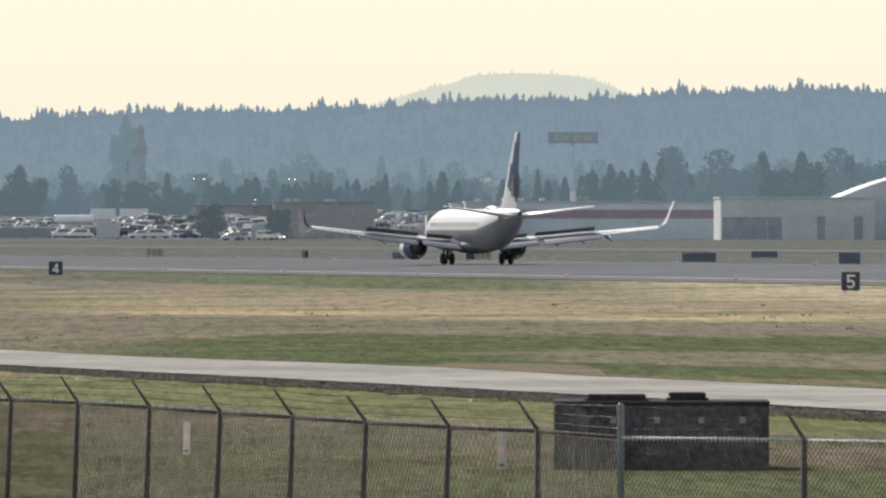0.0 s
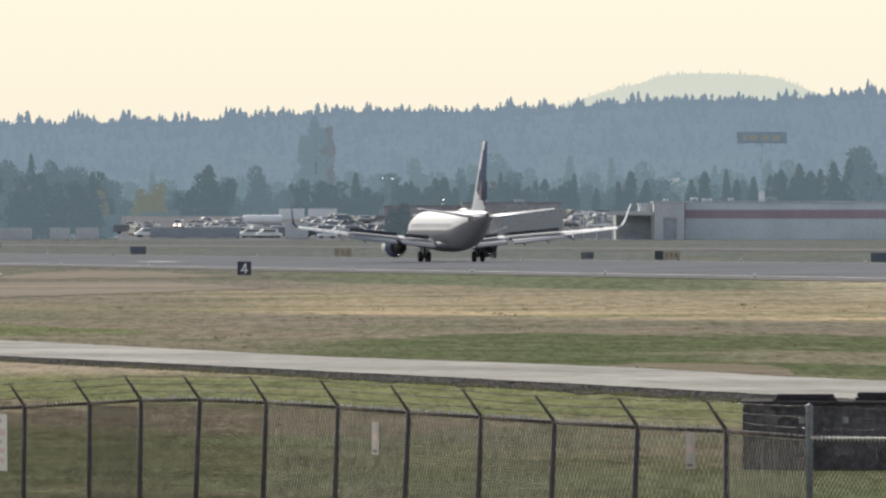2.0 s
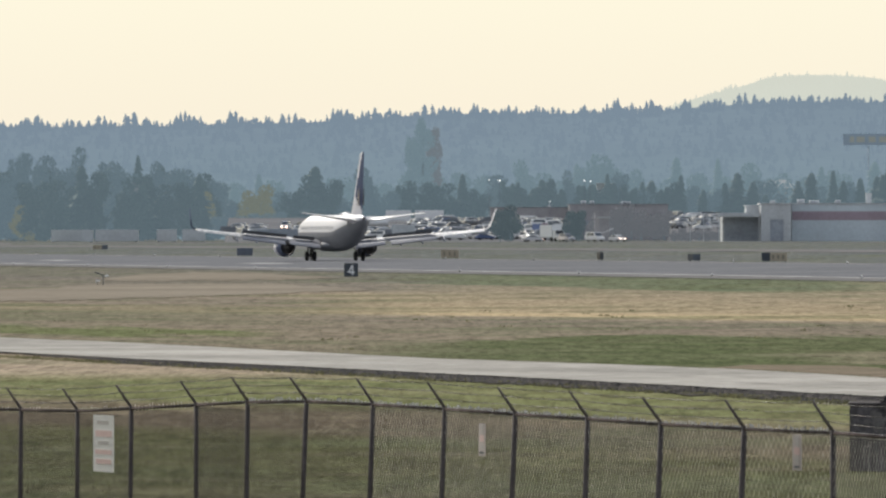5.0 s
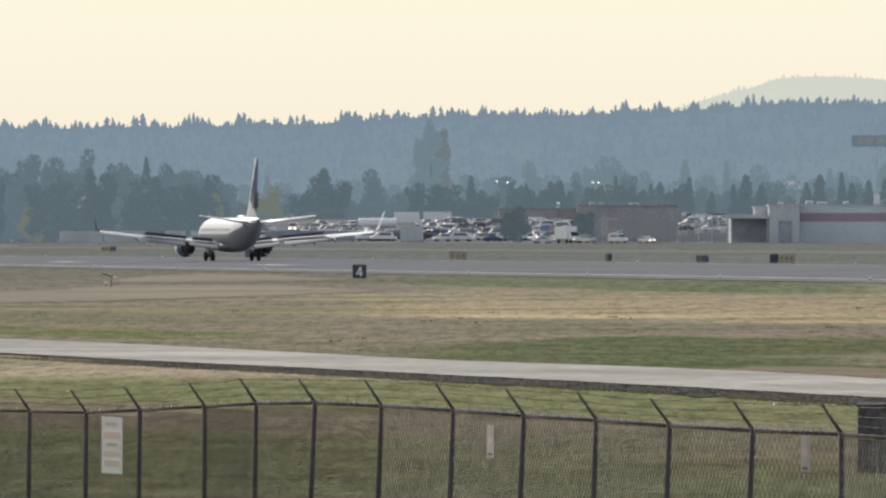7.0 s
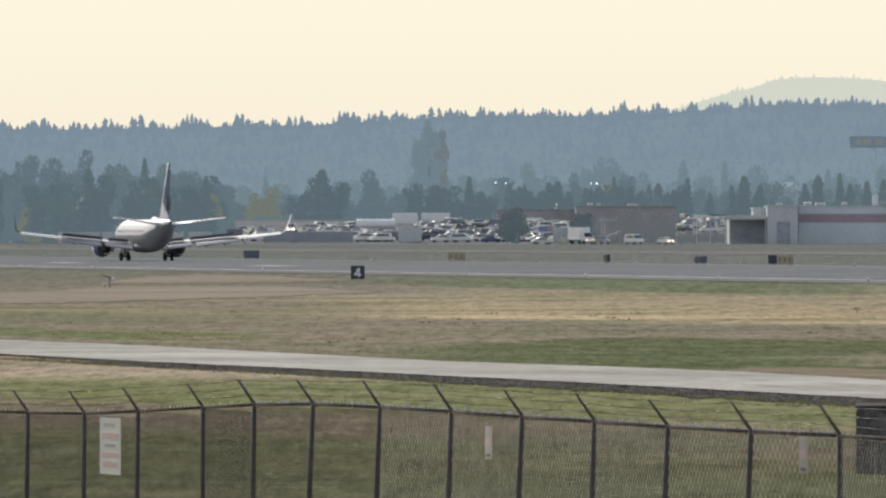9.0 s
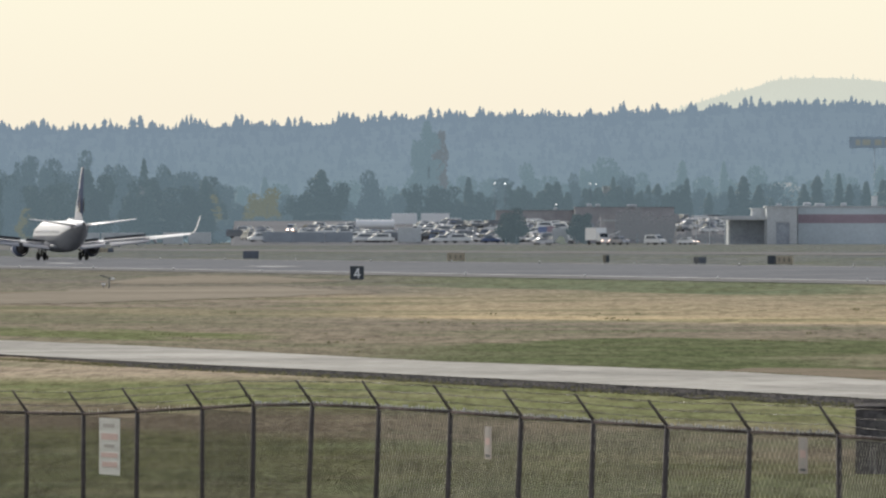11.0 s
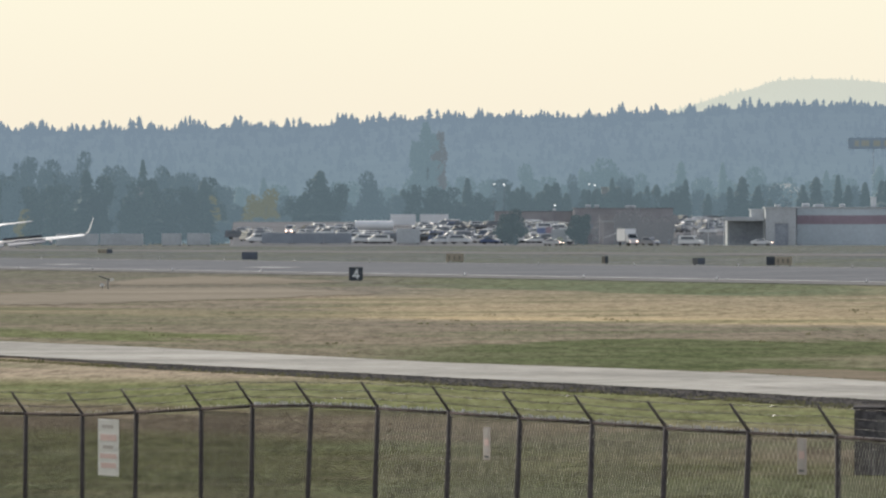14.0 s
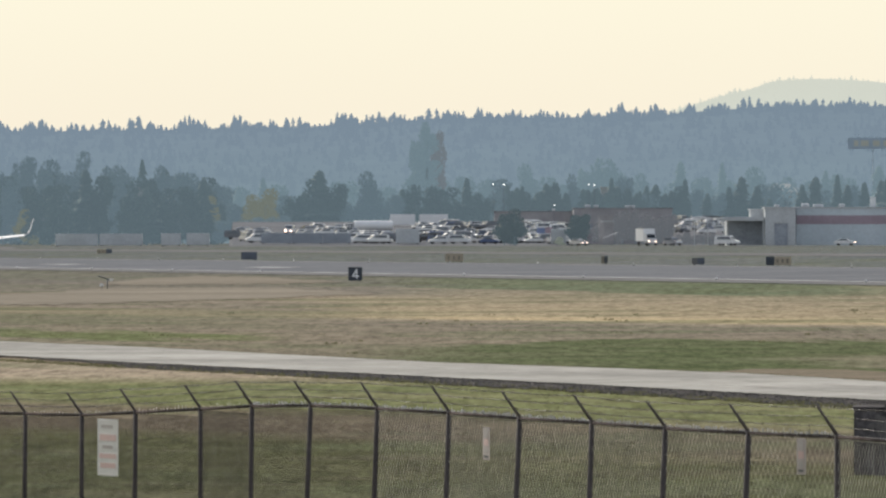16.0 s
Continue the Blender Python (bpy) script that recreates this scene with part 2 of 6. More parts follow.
    pale = n.new("ShaderNodeMix")                     # haze put into the grass: every tone lifted and bluer
    pale.data_type, pale.blend_type = "RGBA", "MULTIPLY"
    pale.inputs["Factor"].default_value, pale.clamp_result = 1.0, False
    pale.inputs["B"].default_value = (1.24, 1.26, 1.54, 1)
    ln.new(k.outputs["Result"], pale.inputs["A"])
    ln.new(pale.outputs["Result"], bsdf.inputs["Base Color"])
    bp = n.new("ShaderNodeBump")
    bp.inputs["Strength"].default_value, bp.inputs["Distance"].default_value = 0.35, 0.1
    ln.new(noise_at(0.5, 4, 0.7), bp.inputs["Height"])
    ln.new(bp.outputs["Normal"], bsdf.inputs["Normal"])
    return m


GREEN_NEAR = (0.112, 0.116, 0.048)
M_GRASS = ground_material()
M_ROAD = mat("worn_concrete", (0.375, 0.362, 0.33), 1.0, vary=0.45, scale=14, fine=1.0, bump=0.1, spec=0.0)
M_GRAVEL = mat("dark_gravel", (0.112, 0.103, 0.096), 0.95, vary=0.8, scale=1.6, fine=0.3, bump=0.6, spec=0.0)
# The slight blue in this asphalt stands for haze
M_RUNWAY = mat("hazed_grey_asphalt", (0.175, 0.18, 0.19), 0.85, vary=0.3, scale=22, fine=1.5, bump=0.1, spec=0.0)
M_SHOULDER = mat("pale_asphalt", (0.185, 0.183, 0.18), 0.9, vary=0.25, scale=18, fine=1.5, spec=0.0)
M_LINE = mat("road_paint", (0.45, 0.45, 0.44), 0.7, vary=0.25, scale=6, spec=0.0)
M_SEAM = mat("worn_seam", (0.3, 0.29, 0.27), 1.0, vary=0.35, scale=4, fine=0.5, spec=0.0)
M_EARTH = mat("bare_earth", (0.2, 0.17, 0.128), 1.0, vary=0.45, scale=4, fine=0.4, bump=0.3, spec=0.0)
M_SAND = mat("sandy_pavement", (0.24, 0.213, 0.172), 0.95, vary=0.3, scale=30, fine=2, spec=0.0)
M_STEEL = mat("galvanised_steel", (0.2, 0.21, 0.22), 0.5, 0.6, vary=0.4, scale=0.4, fine=0.03)
M_WIRE = mat("dull_wire", (0.075, 0.062, 0.058), 0.5, 0.2, vary=0.6, scale=0.4, fine=0.05)
# Sun glints on the mesh, painted as pale patches along the wire
M_SPARK = mat("painted_glint_wire", (0.68, 0.62, 0.54), 0.5, 0.0, scale=0.16, fine=0.05, tint=(0.035, 0.03, 0.028))
# Sunlit sparkle along the rail put into bright wire ends
M_TIP = mat("glinting_wire_ends", (0.62, 0.58, 0.53), 0.6, 0.0, vary=0.6, scale=0.3, fine=0.03)
M_RUST = mat("weathered_post", (0.095, 0.08, 0.077), 0.8, 0.0, vary=0.4, scale=0.5, fine=0.04)
M_RAIL = mat("tarnished_rail", (0.095, 0.08, 0.078), 1.0, 0.0, vary=0.5, scale=0.3, fine=0.05, spec=0.0)
# Sparkle on the rail past the corner put into its pale patchy colour
M_PALERAIL = mat("glinting_rail", (0.42, 0.41, 0.4), 0.7, 0.0, vary=0.6, scale=0.12, fine=0.03)
M_PLATE = mat("white_sign_plate", (0.62, 0.61, 0.6), 0.5, vary=0.1, scale=0.3)
M_OLDPLATE = mat("weathered_notice_plate", (0.44, 0.39, 0.375), 0.7, vary=0.15, scale=0.2)
M_RED = mat("faded_red_print", (0.58, 0.42, 0.4), 0.6, vary=0.1, scale=0.2)
M_GREYPRINT = mat("grey_print", (0.4, 0.37, 0.36), 0.6, vary=0.1, scale=0.2)
# Black lifted towards blue-grey for haze over the distance signs
M_BLACK = mat("black_board", (0.055, 0.065, 0.08), 0.5, vary=0.3, scale=0.6)
M_WHITE = mat("white_paint", (0.8, 0.8, 0.8), 0.4, vary=0.06, scale=2)
M_MUTED = mat("muted_dark_print", (0.24, 0.21, 0.17), 0.6, vary=0.2, scale=0.5)
# Yellow and board back washed out in the base colour for haze
M_YELLOW = mat("hazed_yellow_board", (0.41, 0.35, 0.265), 0.6, vary=0.2, scale=1)
M_BOARDBACK = mat("hazed_board_back", (0.12, 0.135, 0.165), 0.6, vary=0.3, scale=1)
M_CONCRETE = mat("stained_dark_concrete", (0.1, 0.091, 0.096), 0.9, vary=0.8, scale=1.1, fine=0.12, bump=0.3)
M_TAR = mat("tarred_concrete", (0.062, 0.057, 0.06), 0.95, vary=0.4, scale=0.6, fine=0.08, spec=0.05)
M_STAIN = mat("pale_lime_stain", (0.3, 0.29, 0.28), 0.9, vary=0.4, scale=0.3)


# ---- mesh helpers ----
def box(bm, x0, x1, y0, y1, z0, z1):
    v = [bm.verts.new(p) for p in ((x0, y0, z0), (x1, y0, z0), (x1, y1, z0), (x0, y1, z0), (x0, y0, z1), (x1, y0, z1), (x1, y1, z1), (x0, y1, z1))]
    for f in ((3, 2, 1, 0), (4, 5, 6, 7), (0, 1, 5, 4), (1, 2, 6, 5), (2, 3, 7, 6), (3, 0, 4, 7)):
        bm.faces.new([v[i] for i in f])


def loft(bm, rings, cap=True, smooth=True):
    rows = [[bm.verts.new(p) for p in r] for r in rings]
    k = len(rows[0])
    for a, b in zip(rows, rows[1:]):
        for i in range(k):
            f = bm.faces.new((a[i], a[(i + 1) % k], b[(i + 1) % k], b[i]))
            f.smooth = smooth
    if cap:
        bm.faces.new(rows[0][::-1])
        bm.faces.new(rows[-1])


def tube(bm, pts, radii, n=8, cap=True):
    """A round bar through points."""
    rings = []
    for i, p in enumerate(pts):
        p = Vector(p)
        d = (Vector(pts[min(i + 1, len(pts) - 1)]) - Vector(pts[max(i - 1, 0)])).normalized()
        a = d.cross(Vector((0, 0, 1)) if abs(d.z) < 0.9 else Vector((1, 0, 0))).normalized()
        b = d.cross(a)
        r = radii[i] if isinstance(radii, (list, tuple)) else radii
        rings.append([p + r * (math.cos(q) * a + math.sin(q) * b) for q in (2 * math.pi * j / n for j in range(n))])
    loft(bm, rings, cap)


def mesh_of(name, bm, material, bevel=0.0):
    bmesh.ops.recalc_face_normals(bm, faces=bm.faces[:])
    if bevel:
        bmesh.ops.bevel(bm, geom=[e for e in bm.edges if len(e.link_faces) == 2 and e.calc_face_angle(0) > 0.6], offset=bevel, segments=2, affect="EDGES", clamp_overlap=True)
    me = bpy.data.meshes.new(name)
    bm.to_mesh(me)
    bm.free()
    me.materials.append(material)
    return me


def part(name, bm, material, parent=None, label="", bevel=0.0):
    ob = new(name, mesh_of(name, bm, material, bevel) if isinstance(bm, bmesh.types.BMesh) else bm)
    if parent:
        ob.parent = parent
    if label:
        ob["label"] = label
    return ob


def root(name, m, label, category, group="", kind=""):
    ob = tagged(new(name), label, category, group, kind)
    ob.matrix_world = m
    return ob


def strip(name, edge_a, edge_b, material, label, category, up=0.0):
    """A flat band of ground between two lines of equal count."""
    bm = bmesh.new()
    va = [bm.verts.new(p + Vector((0, 0, up))) for p in edge_a]
    vb = [bm.verts.new(p + Vector((0, 0, up))) for p in edge_b]
    for i in range(len(va) - 1):
        bm.faces.new((va[i], va[i + 1], vb[i + 1], vb[i]))
    return tagged(part(name, bm, material), label, category, kind="structure")


# ---- ground, runway, roads ----
def build_ground():
    bm = bmesh.new()
    ss = sorted({p[0] for p in PROFILE} | {-4000, -2000, -800, -300, -200, 500, 800, 1500, 3000})
    aa = [-6000, -3000, -1500, -1100, -800, -500, 0, 500, 1000, 2000, 3500, 6000]
    g = [[bm.verts.new(lane(a, s)) for a in aa] for s in ss]
    for i in range(len(ss) - 1):
        for j in range(len(aa) - 1):
            bm.faces.new((g[i][j], g[i][j + 1], g[i + 1][j + 1], g[i + 1][j]))
    tagged(part("ground", bm, M_GRASS), "wide flat airfield grass, green and straw-dry in bands", "ground", kind="structure")


def along(s, up=0.0, a0=-1500, a1=3200, n=40):
    return [lane(a0 + (a1 - a0) * i / n, s, up) for i in range(n + 1)]


build_ground()
bm = bmesh.new()
rows = [[bm.verts.new(p + Vector((0, 0, 0.05))) for p in along(s)] for s in (-30, -15, 0, 15, 30)]
for a, b in zip(rows, rows[1:]):
    for j in range(len(a) - 1):
        bm.faces.new((a[j], a[j + 1], b[j + 1], b[j]))
tagged(part("runway", bm, M_RUNWAY), "long grey asphalt runway with worn white markings", "runway", kind="structure")
strip("runway_shoulder", along(-37), along(-30.02), M_SHOULDER, "pale paved shoulder beside the runway", "shoulder", 0.045)
strip("runway_shoulder", along(30.02), along(38), M_SHOULDER, "pale paved shoulder beside the runway", "shoulder", 0.045)
strip("runway_edge_line", along(-30.4), along(-29.2), M_LINE, "white painted runway edge line", "road marking", 0.058)
strip("runway_edge_line", along(29.2), along(30), M_LINE, "white painted runway edge line", "road marking", 0.058)
for u, s in ((110, -14), (480, -14.5)):
    c = beside(u, s)
    a = (c - CENTRE).dot(ALONG)
    strip("runway_marking", [lane(a - 12, s - 1.5), lane(a + 12, s - 1.5)], [lane(a - 12, s + 1.5), lane(a + 12, s + 1.5)], M_LINE, "white painted runway stripe", "road marking", 0.058)

# perimeter road in pale concrete with a dark gravel edge
ROAD_U = (-700, 0, 250, 500, 784, 1100, 1350, 1568, 1850, 2098, 2700)
ROAD_FAR = (566, 504, 477, 446, 416, 397, 380, 360, 343, 329, 297)
ROAD_NEAR = (505, 444, 417, 396, 373, 350, 333, 319, 303, 289, 262)


def edge_span(u):
    """The road's far and near distance on bearing u."""
    for i in range(len(ROAD_U) - 1):
        if u <= ROAD_U[i + 1]:
            f = (u - ROAD_U[i]) / (ROAD_U[i + 1] - ROAD_U[i])
            return ROAD_FAR[i] + f * (ROAD_FAR[i + 1] - ROAD_FAR[i]), ROAD_NEAR[i] + f * (ROAD_NEAR[i + 1] - ROAD_NEAR[i])
    return ROAD_FAR[-1], ROAD_NEAR[-1]


def worn(u, seed, size=1.0):
    """A wandering edge, in metres."""
    return size * (noise.noise(Vector((u / 70.0, seed, 0))) + 0.5 * noise.noise(Vector((u / 17.0, seed, 3))))


def verge_depth(u):
    return 3 + 11 * max(0.0, min(1.0, u / 800)) - 7 * max(0.0, min(1.0, (u - 1300) / 900))


road_us = list(range(-700, 2701, 10))
strip("perimeter_road", [at(u, edge_span(u)[0] + worn(u, 1)) for u in road_us], [at(u, edge_span(u)[1] + worn(u, 2)) for u in road_us], M_ROAD, "pale worn concrete perimeter road", "road", 0.06)
strip("gravel_verge", [at(u, edge_span(u)[1] + 1.5) for u in road_us[65:]], [at(u, edge_span(u)[1] - verge_depth(u) + worn(u, 5, 5.5)) for u in road_us[65:]], M_GRAVEL, "dark gravel verge along the road", "verge", 0.03)
for f, span, wide in ((0.35, (-100, 900), 0.5), (0.62, (500, 1568), 0.45), (0.3, (1250, 2150), 0.5), (0.8, (-50, 620), 0.35)):
    us = [u for u in road_us if span[0] <= u <= span[1]]
    mid = [edge_span(u)[1] + (edge_span(u)[0] - edge_span(u)[1]) * f + worn(u, f * 9, 1.5) for u in us]
    strip("road_seam", [at(u, d + wide * (0.6 + worn(u, 8, 0.5))) for u, d in zip(us, mid)], [at(u, d - wide * (0.6 + worn(u, 9, 0.5))) for u, d in zip(us, mid)], M_SEAM, "darker worn seam along the concrete road", "road seam", 0.066)
strip("bare_earth", [at(u, d) for u, d in ((1255, 388), (1330, 399), (1400, 398), (1500, 396), (1560, 390), (1590, 382), (1604, 366))], [at(u, edge_span(u)[0] - 1.5) for u in (1255, 1330, 1400, 1500, 1560, 1590, 1604)], M_EARTH, "pale bare earth beside the road", "bare earth", 0.022)


def blurred_edge(line, size=14.0):
    """A line through the given bearings and distances that wanders a little."""
    out = []
    for (u0, d0), (u1, d1) in zip(line, line[1:]):
        for k in range(12):
            u, d = u0 + (u1 - u0) * k / 12, d0 + (d1 - d0) * k / 12
            out.append(at(u, d + worn(u * 2.5, d0 / 100.0, size)))
    return out + [at(*line[-1])]


strip("old_taxiway", blurred_edge(((-300, 905), (0, 913), (100, 950), (200, 1000), (300, 1004), (400, 999), (500, 984), (600, 935), (664, 892))),
      blurred_edge(((-300, 748), (0, 775), (100, 781), (200, 800), (300, 816), (400, 832), (500, 855), (600, 880), (664, 885))), M_SAND, "sandy weathered old taxiway", "taxiway", 0.03)
strip("old_taxiway", blurred_edge(((190, 1106), (250, 1169), (350, 1188), (450, 1162), (550, 1104), (605, 1069))),
      blurred_edge(((190, 1072), (250, 1058), (350, 1062), (450, 1065), (550, 1059), (605, 1062))), M_SAND, "sandy weathered old taxiway patch", "taxiway", 0.03)
strip("far_taxiway", along(98), along(112), M_SHOULDER, "pale far taxiway across the grass", "taxiway", 0.04)
strip("far_road", [beside(u, 222 + (u - 950) * 0.115) for u in range(-200, 2600, 200)], [beside(u, 238 + (u - 950) * 0.115) for u in range(-200, 2600, 200)], M_SHOULDER, "pale far public road", "road", 0.04)


# ---- airliner ----
M_AIRWHITE = mat("airliner_white", (0.54, 0.55, 0.6), 0.33, vary=0.06, scale=3, spec=0.5)
M_AIRGREY = mat("airliner_grey", (0.24, 0.25, 0.28), 0.5, vary=0.08, scale=3, spec=0.35)
# Navy lightened to hold haze and sky reflection in its colour
M_NAVY = mat("hazed_airliner_navy", (0.11, 0.13, 0.19), 0.5, vary=0.1, scale=2, spec=0.0)
# Spoiler grey is darkened to hold the shade on their rear faces
M_SPOILER = mat("spoiler_shade_grey", (0.13, 0.14, 0.155), 0.6, vary=0.15, scale=1.0)
M_BELLY = mat("airliner_belly_grey", (0.21, 0.22, 0.245), 0.6, vary=0.1, scale=2, spec=0.2)
M_GOLD = mat("airliner_gold", (0.24, 0.21, 0.19), 0.4, vary=0.1, scale=1)
# Rubber slightly lightened for haze
M_TYRE = mat("tyre_rubber", (0.035, 0.035, 0.037), 0.9, vary=0.3, scale=0.4)
M_DARKMETAL = mat("burnt_metal", (0.09, 0.088, 0.09), 0.5, 0.5, vary=0.3, scale=0.4)
# Glass of the far cars is lightened in its colour for haze
M_CARGLASS = mat("hazed_car_glass", (0.1, 0.115, 0.13), 0.15, vary=0.1, scale=1, spec=0.6)
M_WINDOW = mat("dark_glass", (0.02, 0.025, 0.03), 0.1, vary=0.1, scale=1, spec=0.6)


def circle(y, cx, cz, rx, rz, n=28):
    return [Vector((cx + rx * math.cos(2 * math.pi * i / n), y, cz + rz * math.sin(2 * math.pi * i / n))) for i in range(n)]


def foil(le, te, thick, up=Vector((0, 0, 1)), n=9):
    """A closed wing section from its leading to its trailing edge."""
    le, te = Vector(le), Vector(te)
    c = (te - le).length
    top, low = [], []
    for i in range(n + 1):
        f = (1 - math.cos(math.pi * i / n)) / 2
        t = thick * 5 * (0.2969 * math.sqrt(f) - 0.126 * f - 0.3516 * f * f + 0.2843 * f ** 3 - 0.1015 * f ** 4) * c
        mid = le.lerp(te, f)
        top.append(mid + up * t * 1.15)
        low.append(mid - up * t * 0.85)
    return top + low[-2:0:-1]


def slab(bm, a, b, c, d, t, up=Vector((0, 0, 1))):
    """A thin plate over four corners."""
    q = [Vector(p) for p in (a, b, c, d)]
    nrm = (q[1] - q[0]).cross(q[3] - q[0]).normalized() * t
    loft(bm, [[p - nrm for p in q], [p + nrm for p in q]], smooth=False)


def build_airliner():
    """Twin jet on its wheels; y towards the nose, origin on the ground under the main gear."""
    plane = root("airliner", Matrix.Identity(4), "white and grey twin-jet airliner, navy tail, spoilers raised on runway", "airliner")
    bm = bmesh.new()
    secs = [(19.6, 2.75, 0.05, 0.05), (19.3, 2.78, 0.45, 0.42), (18.6, 2.86, 0.95, 0.9), (17.2, 3.02, 1.45, 1.45), (15.6, 3.2, 1.75, 1.85), (13.6, 3.28, 1.87, 2.0),
            (8, 3.28, 1.88, 2.0), (0, 3.28, 1.88, 2.0), (-7, 3.28, 1.88, 2.0), (-9.5, 3.42, 1.85, 1.88), (-12, 3.72, 1.68, 1.6), (-14.5, 4.08, 1.35, 1.25), (-17, 4.42, 0.9, 0.88),
            (-18.8, 4.68, 0.5, 0.55), (-19.7, 4.82, 0.26, 0.3), (-19.9, 4.85, 0.14, 0.17)]
    loft(bm, [circle(y, 0, z, rx, rz) for y, z, rx, rz in secs])
    body = part("fuselage", bm, M_AIRWHITE, plane, "white fuselage with a grey belly")
    body.data.materials.append(M_BELLY)
    for p in body.data.polygons:
        y, z = p.center.y, p.center.z
        mid = 3.28 if y > -8 else 3.28 + (-8 - y) * 0.13
        if z < mid - 0.12:
            p.material_index = 1
    bm = bmesh.new()
    loft(bm, [circle(y, 0, z, rx, rz, 16) for y, z, rx, rz in ((7.5, 1.75, 0.3, 0.2), (6, 1.8, 1.6, 0.6), (3, 1.75, 1.9, 0.7), (-1.5, 1.75, 1.9, 0.7), (-4.5, 1.85, 1.3, 0.5), (-6, 1.8, 0.3, 0.2))])
    part("belly_fairing", bm, M_BELLY, plane, "grey belly fairing")
    bm = bmesh.new()
    loft(bm, [circle(y, 0, z, rx, rz, 14) for y, z, rx, rz in ((-5.2, 5.2, 0.1, 0.05), (-5.8, 5.28, 0.45, 0.2), (-7.4, 5.3, 0.55, 0.3), (-9.0, 5.26, 0.45, 0.22), (-10.0, 5.18, 0.1, 0.05))])
    part("antenna_hump", bm, M_AIRWHITE, plane, "white antenna fairing on the roof")
    bm = bmesh.new()
    loft(bm, [circle(y, 0, 4.85, r, r, 14) for y, r in ((-19.75, 0.2), (-19.98, 0.2), (-20.0, 0.14))])
    part("tail_exhaust", bm, M_DARKMETAL, plane, "dark exhaust pipe at the tail")
    for sx in (-1, 1):
        bm = bmesh.new()
        slab(bm, (sx * 1.2, -15.2, 4.2), (sx * 1.2, -16.2, 4.35), (sx * 1.02, -16.2, 4.8), (sx * 1.02, -15.2, 4.75), 0.05)
        part("tail_seal", bm, M_AIRGREY, plane, "grey stabiliser seal plate")
    bm = bmesh.new()
    for k in range(46):
        y = 13.2 - k * 0.5
        for sx in (-1, 1):
            slab(bm, (sx * 1.853, y - 0.13, 3.62), (sx * 1.853, y + 0.13, 3.62), (sx * 1.769, y + 0.13, 3.98), (sx * 1.769, y - 0.13, 3.98), 0.006)
    tagged(part("window_row", bm, mat("cabin_window", (0.4, 0.405, 0.42), 0.7, vary=0.1, scale=1, spec=0.1), body, "row of small dark cabin windows"), kind="stuff")
    bm = bmesh.new()
    for sx in (-1, 1):
        slab(bm, (sx * 0.1, 18.35, 3.55), (sx * 1.15, 17.5, 3.45), (sx * 1.2, 16.95, 4.0), (sx * 0.1, 17.55, 4.2), 0.05)
    part("windscreen", bm, M_WINDOW, body, "dark flight deck windows")
    # fin
    bm = bmesh.new()
    X = Vector((1, 0, 0))
    fin_rings = [foil((0, -8.2, 5.0), (0, -18.2, 5.0), 0.03, X), foil((0, -11.6, 5.55), (0, -18.6, 5.5), 0.06, X), foil((0, -12.6, 6.4), (0, -18.75, 6.3), 0.075, X),
              foil((0, -14.2, 8.2), (0, -19.1, 8.2), 0.08, X), foil((0, -15.8, 10.2), (0, -19.5, 10.2), 0.08, X), foil((0, -17.4, 12.2), (0, -19.9, 12.2), 0.08, X), foil((0, -17.9, 12.45), (0, -19.95, 12.45), 0.05, X)]
    loft(bm, [[p.lerp(q, f / 6) for p, q in zip(r0, r1)] for r0, r1 in zip(fin_rings, fin_rings[1:]) for f in range(6)] + [fin_rings[-1]])
    fin = part("tail_fin", bm, M_NAVY, plane, "navy fin with white and gold lower part")
    fin.data.materials.append(M_AIRWHITE)
    # The white front band paints in the sunlit leading edge; lower white is livery
    for p in fin.data.polygons:
        if p.center.z < 5.7 + max(0.0, p.center.y + 18.7) * 0.5:
            p.material_index = 1
        elif p.center.y > -13.9 - (p.center.z - 6.4) * 0.87:
            p.material_index = 1
    bm = bmesh.new()                      # gold lattice of the globe badge
    for sx in (-1, 1):
        for k in range(5):
            box(bm, sx * 0.27 - 0.012, sx * 0.27 + 0.012, -18.2 + k * 0.25, -18.1 + k * 0.25, 6.4, 8.6 - 0.28 * k)
        for k in range(5):
            box(bm, sx * 0.285 - 0.012, sx * 0.285 + 0.012, -18.2, -16.2 - 0.15 * k, 6.45 + 0.4 * k, 6.52 + 0.4 * k)
    part("badge", bm, M_GOLD, fin, "gold lattice badge")
    # stabilisers
    for sx in (-1, 1):
        bm = bmesh.new()
        loft(bm, [foil((sx * 0.5, -14.9, 4.62), (sx * 0.5, -19.0, 4.62), 0.09), foil((sx * 4, -17.0, 5.08), (sx * 4, -19.7, 5.08), 0.09), foil((sx * 7.0, -18.75, 5.48), (sx * 7.0, -20.2, 5.48), 0.09), foil((sx * 7.2, -19.1, 5.5), (sx * 7.2, -20.2, 5.5), 0.05)])
        part("stabiliser", bm, M_AIRWHITE, plane, "pale horizontal stabiliser")
    # wings
    for sx in (-1, 1):
        bm = bmesh.new()
        loft(bm, [foil((sx * 1.2, 7.0, 2.0), (sx * 1.2, -1.4, 1.85), 0.13), foil((sx * 3.2, 5.4, 2.2), (sx * 3.2, -1.3, 2.05), 0.12), foil((sx * 5.8, 3.6, 2.45), (sx * 5.8, -1.1, 2.35), 0.11),
                  foil((sx * 11, 0.6, 2.98), (sx * 11, -2.6, 2.92), 0.1), foil((sx * 16.6, -2.5, 3.55), (sx * 16.6, -4.3, 3.52), 0.09), foil((sx * 17.1, -2.85, 3.62), (sx * 17.1, -4.4, 3.6), 0.08)])
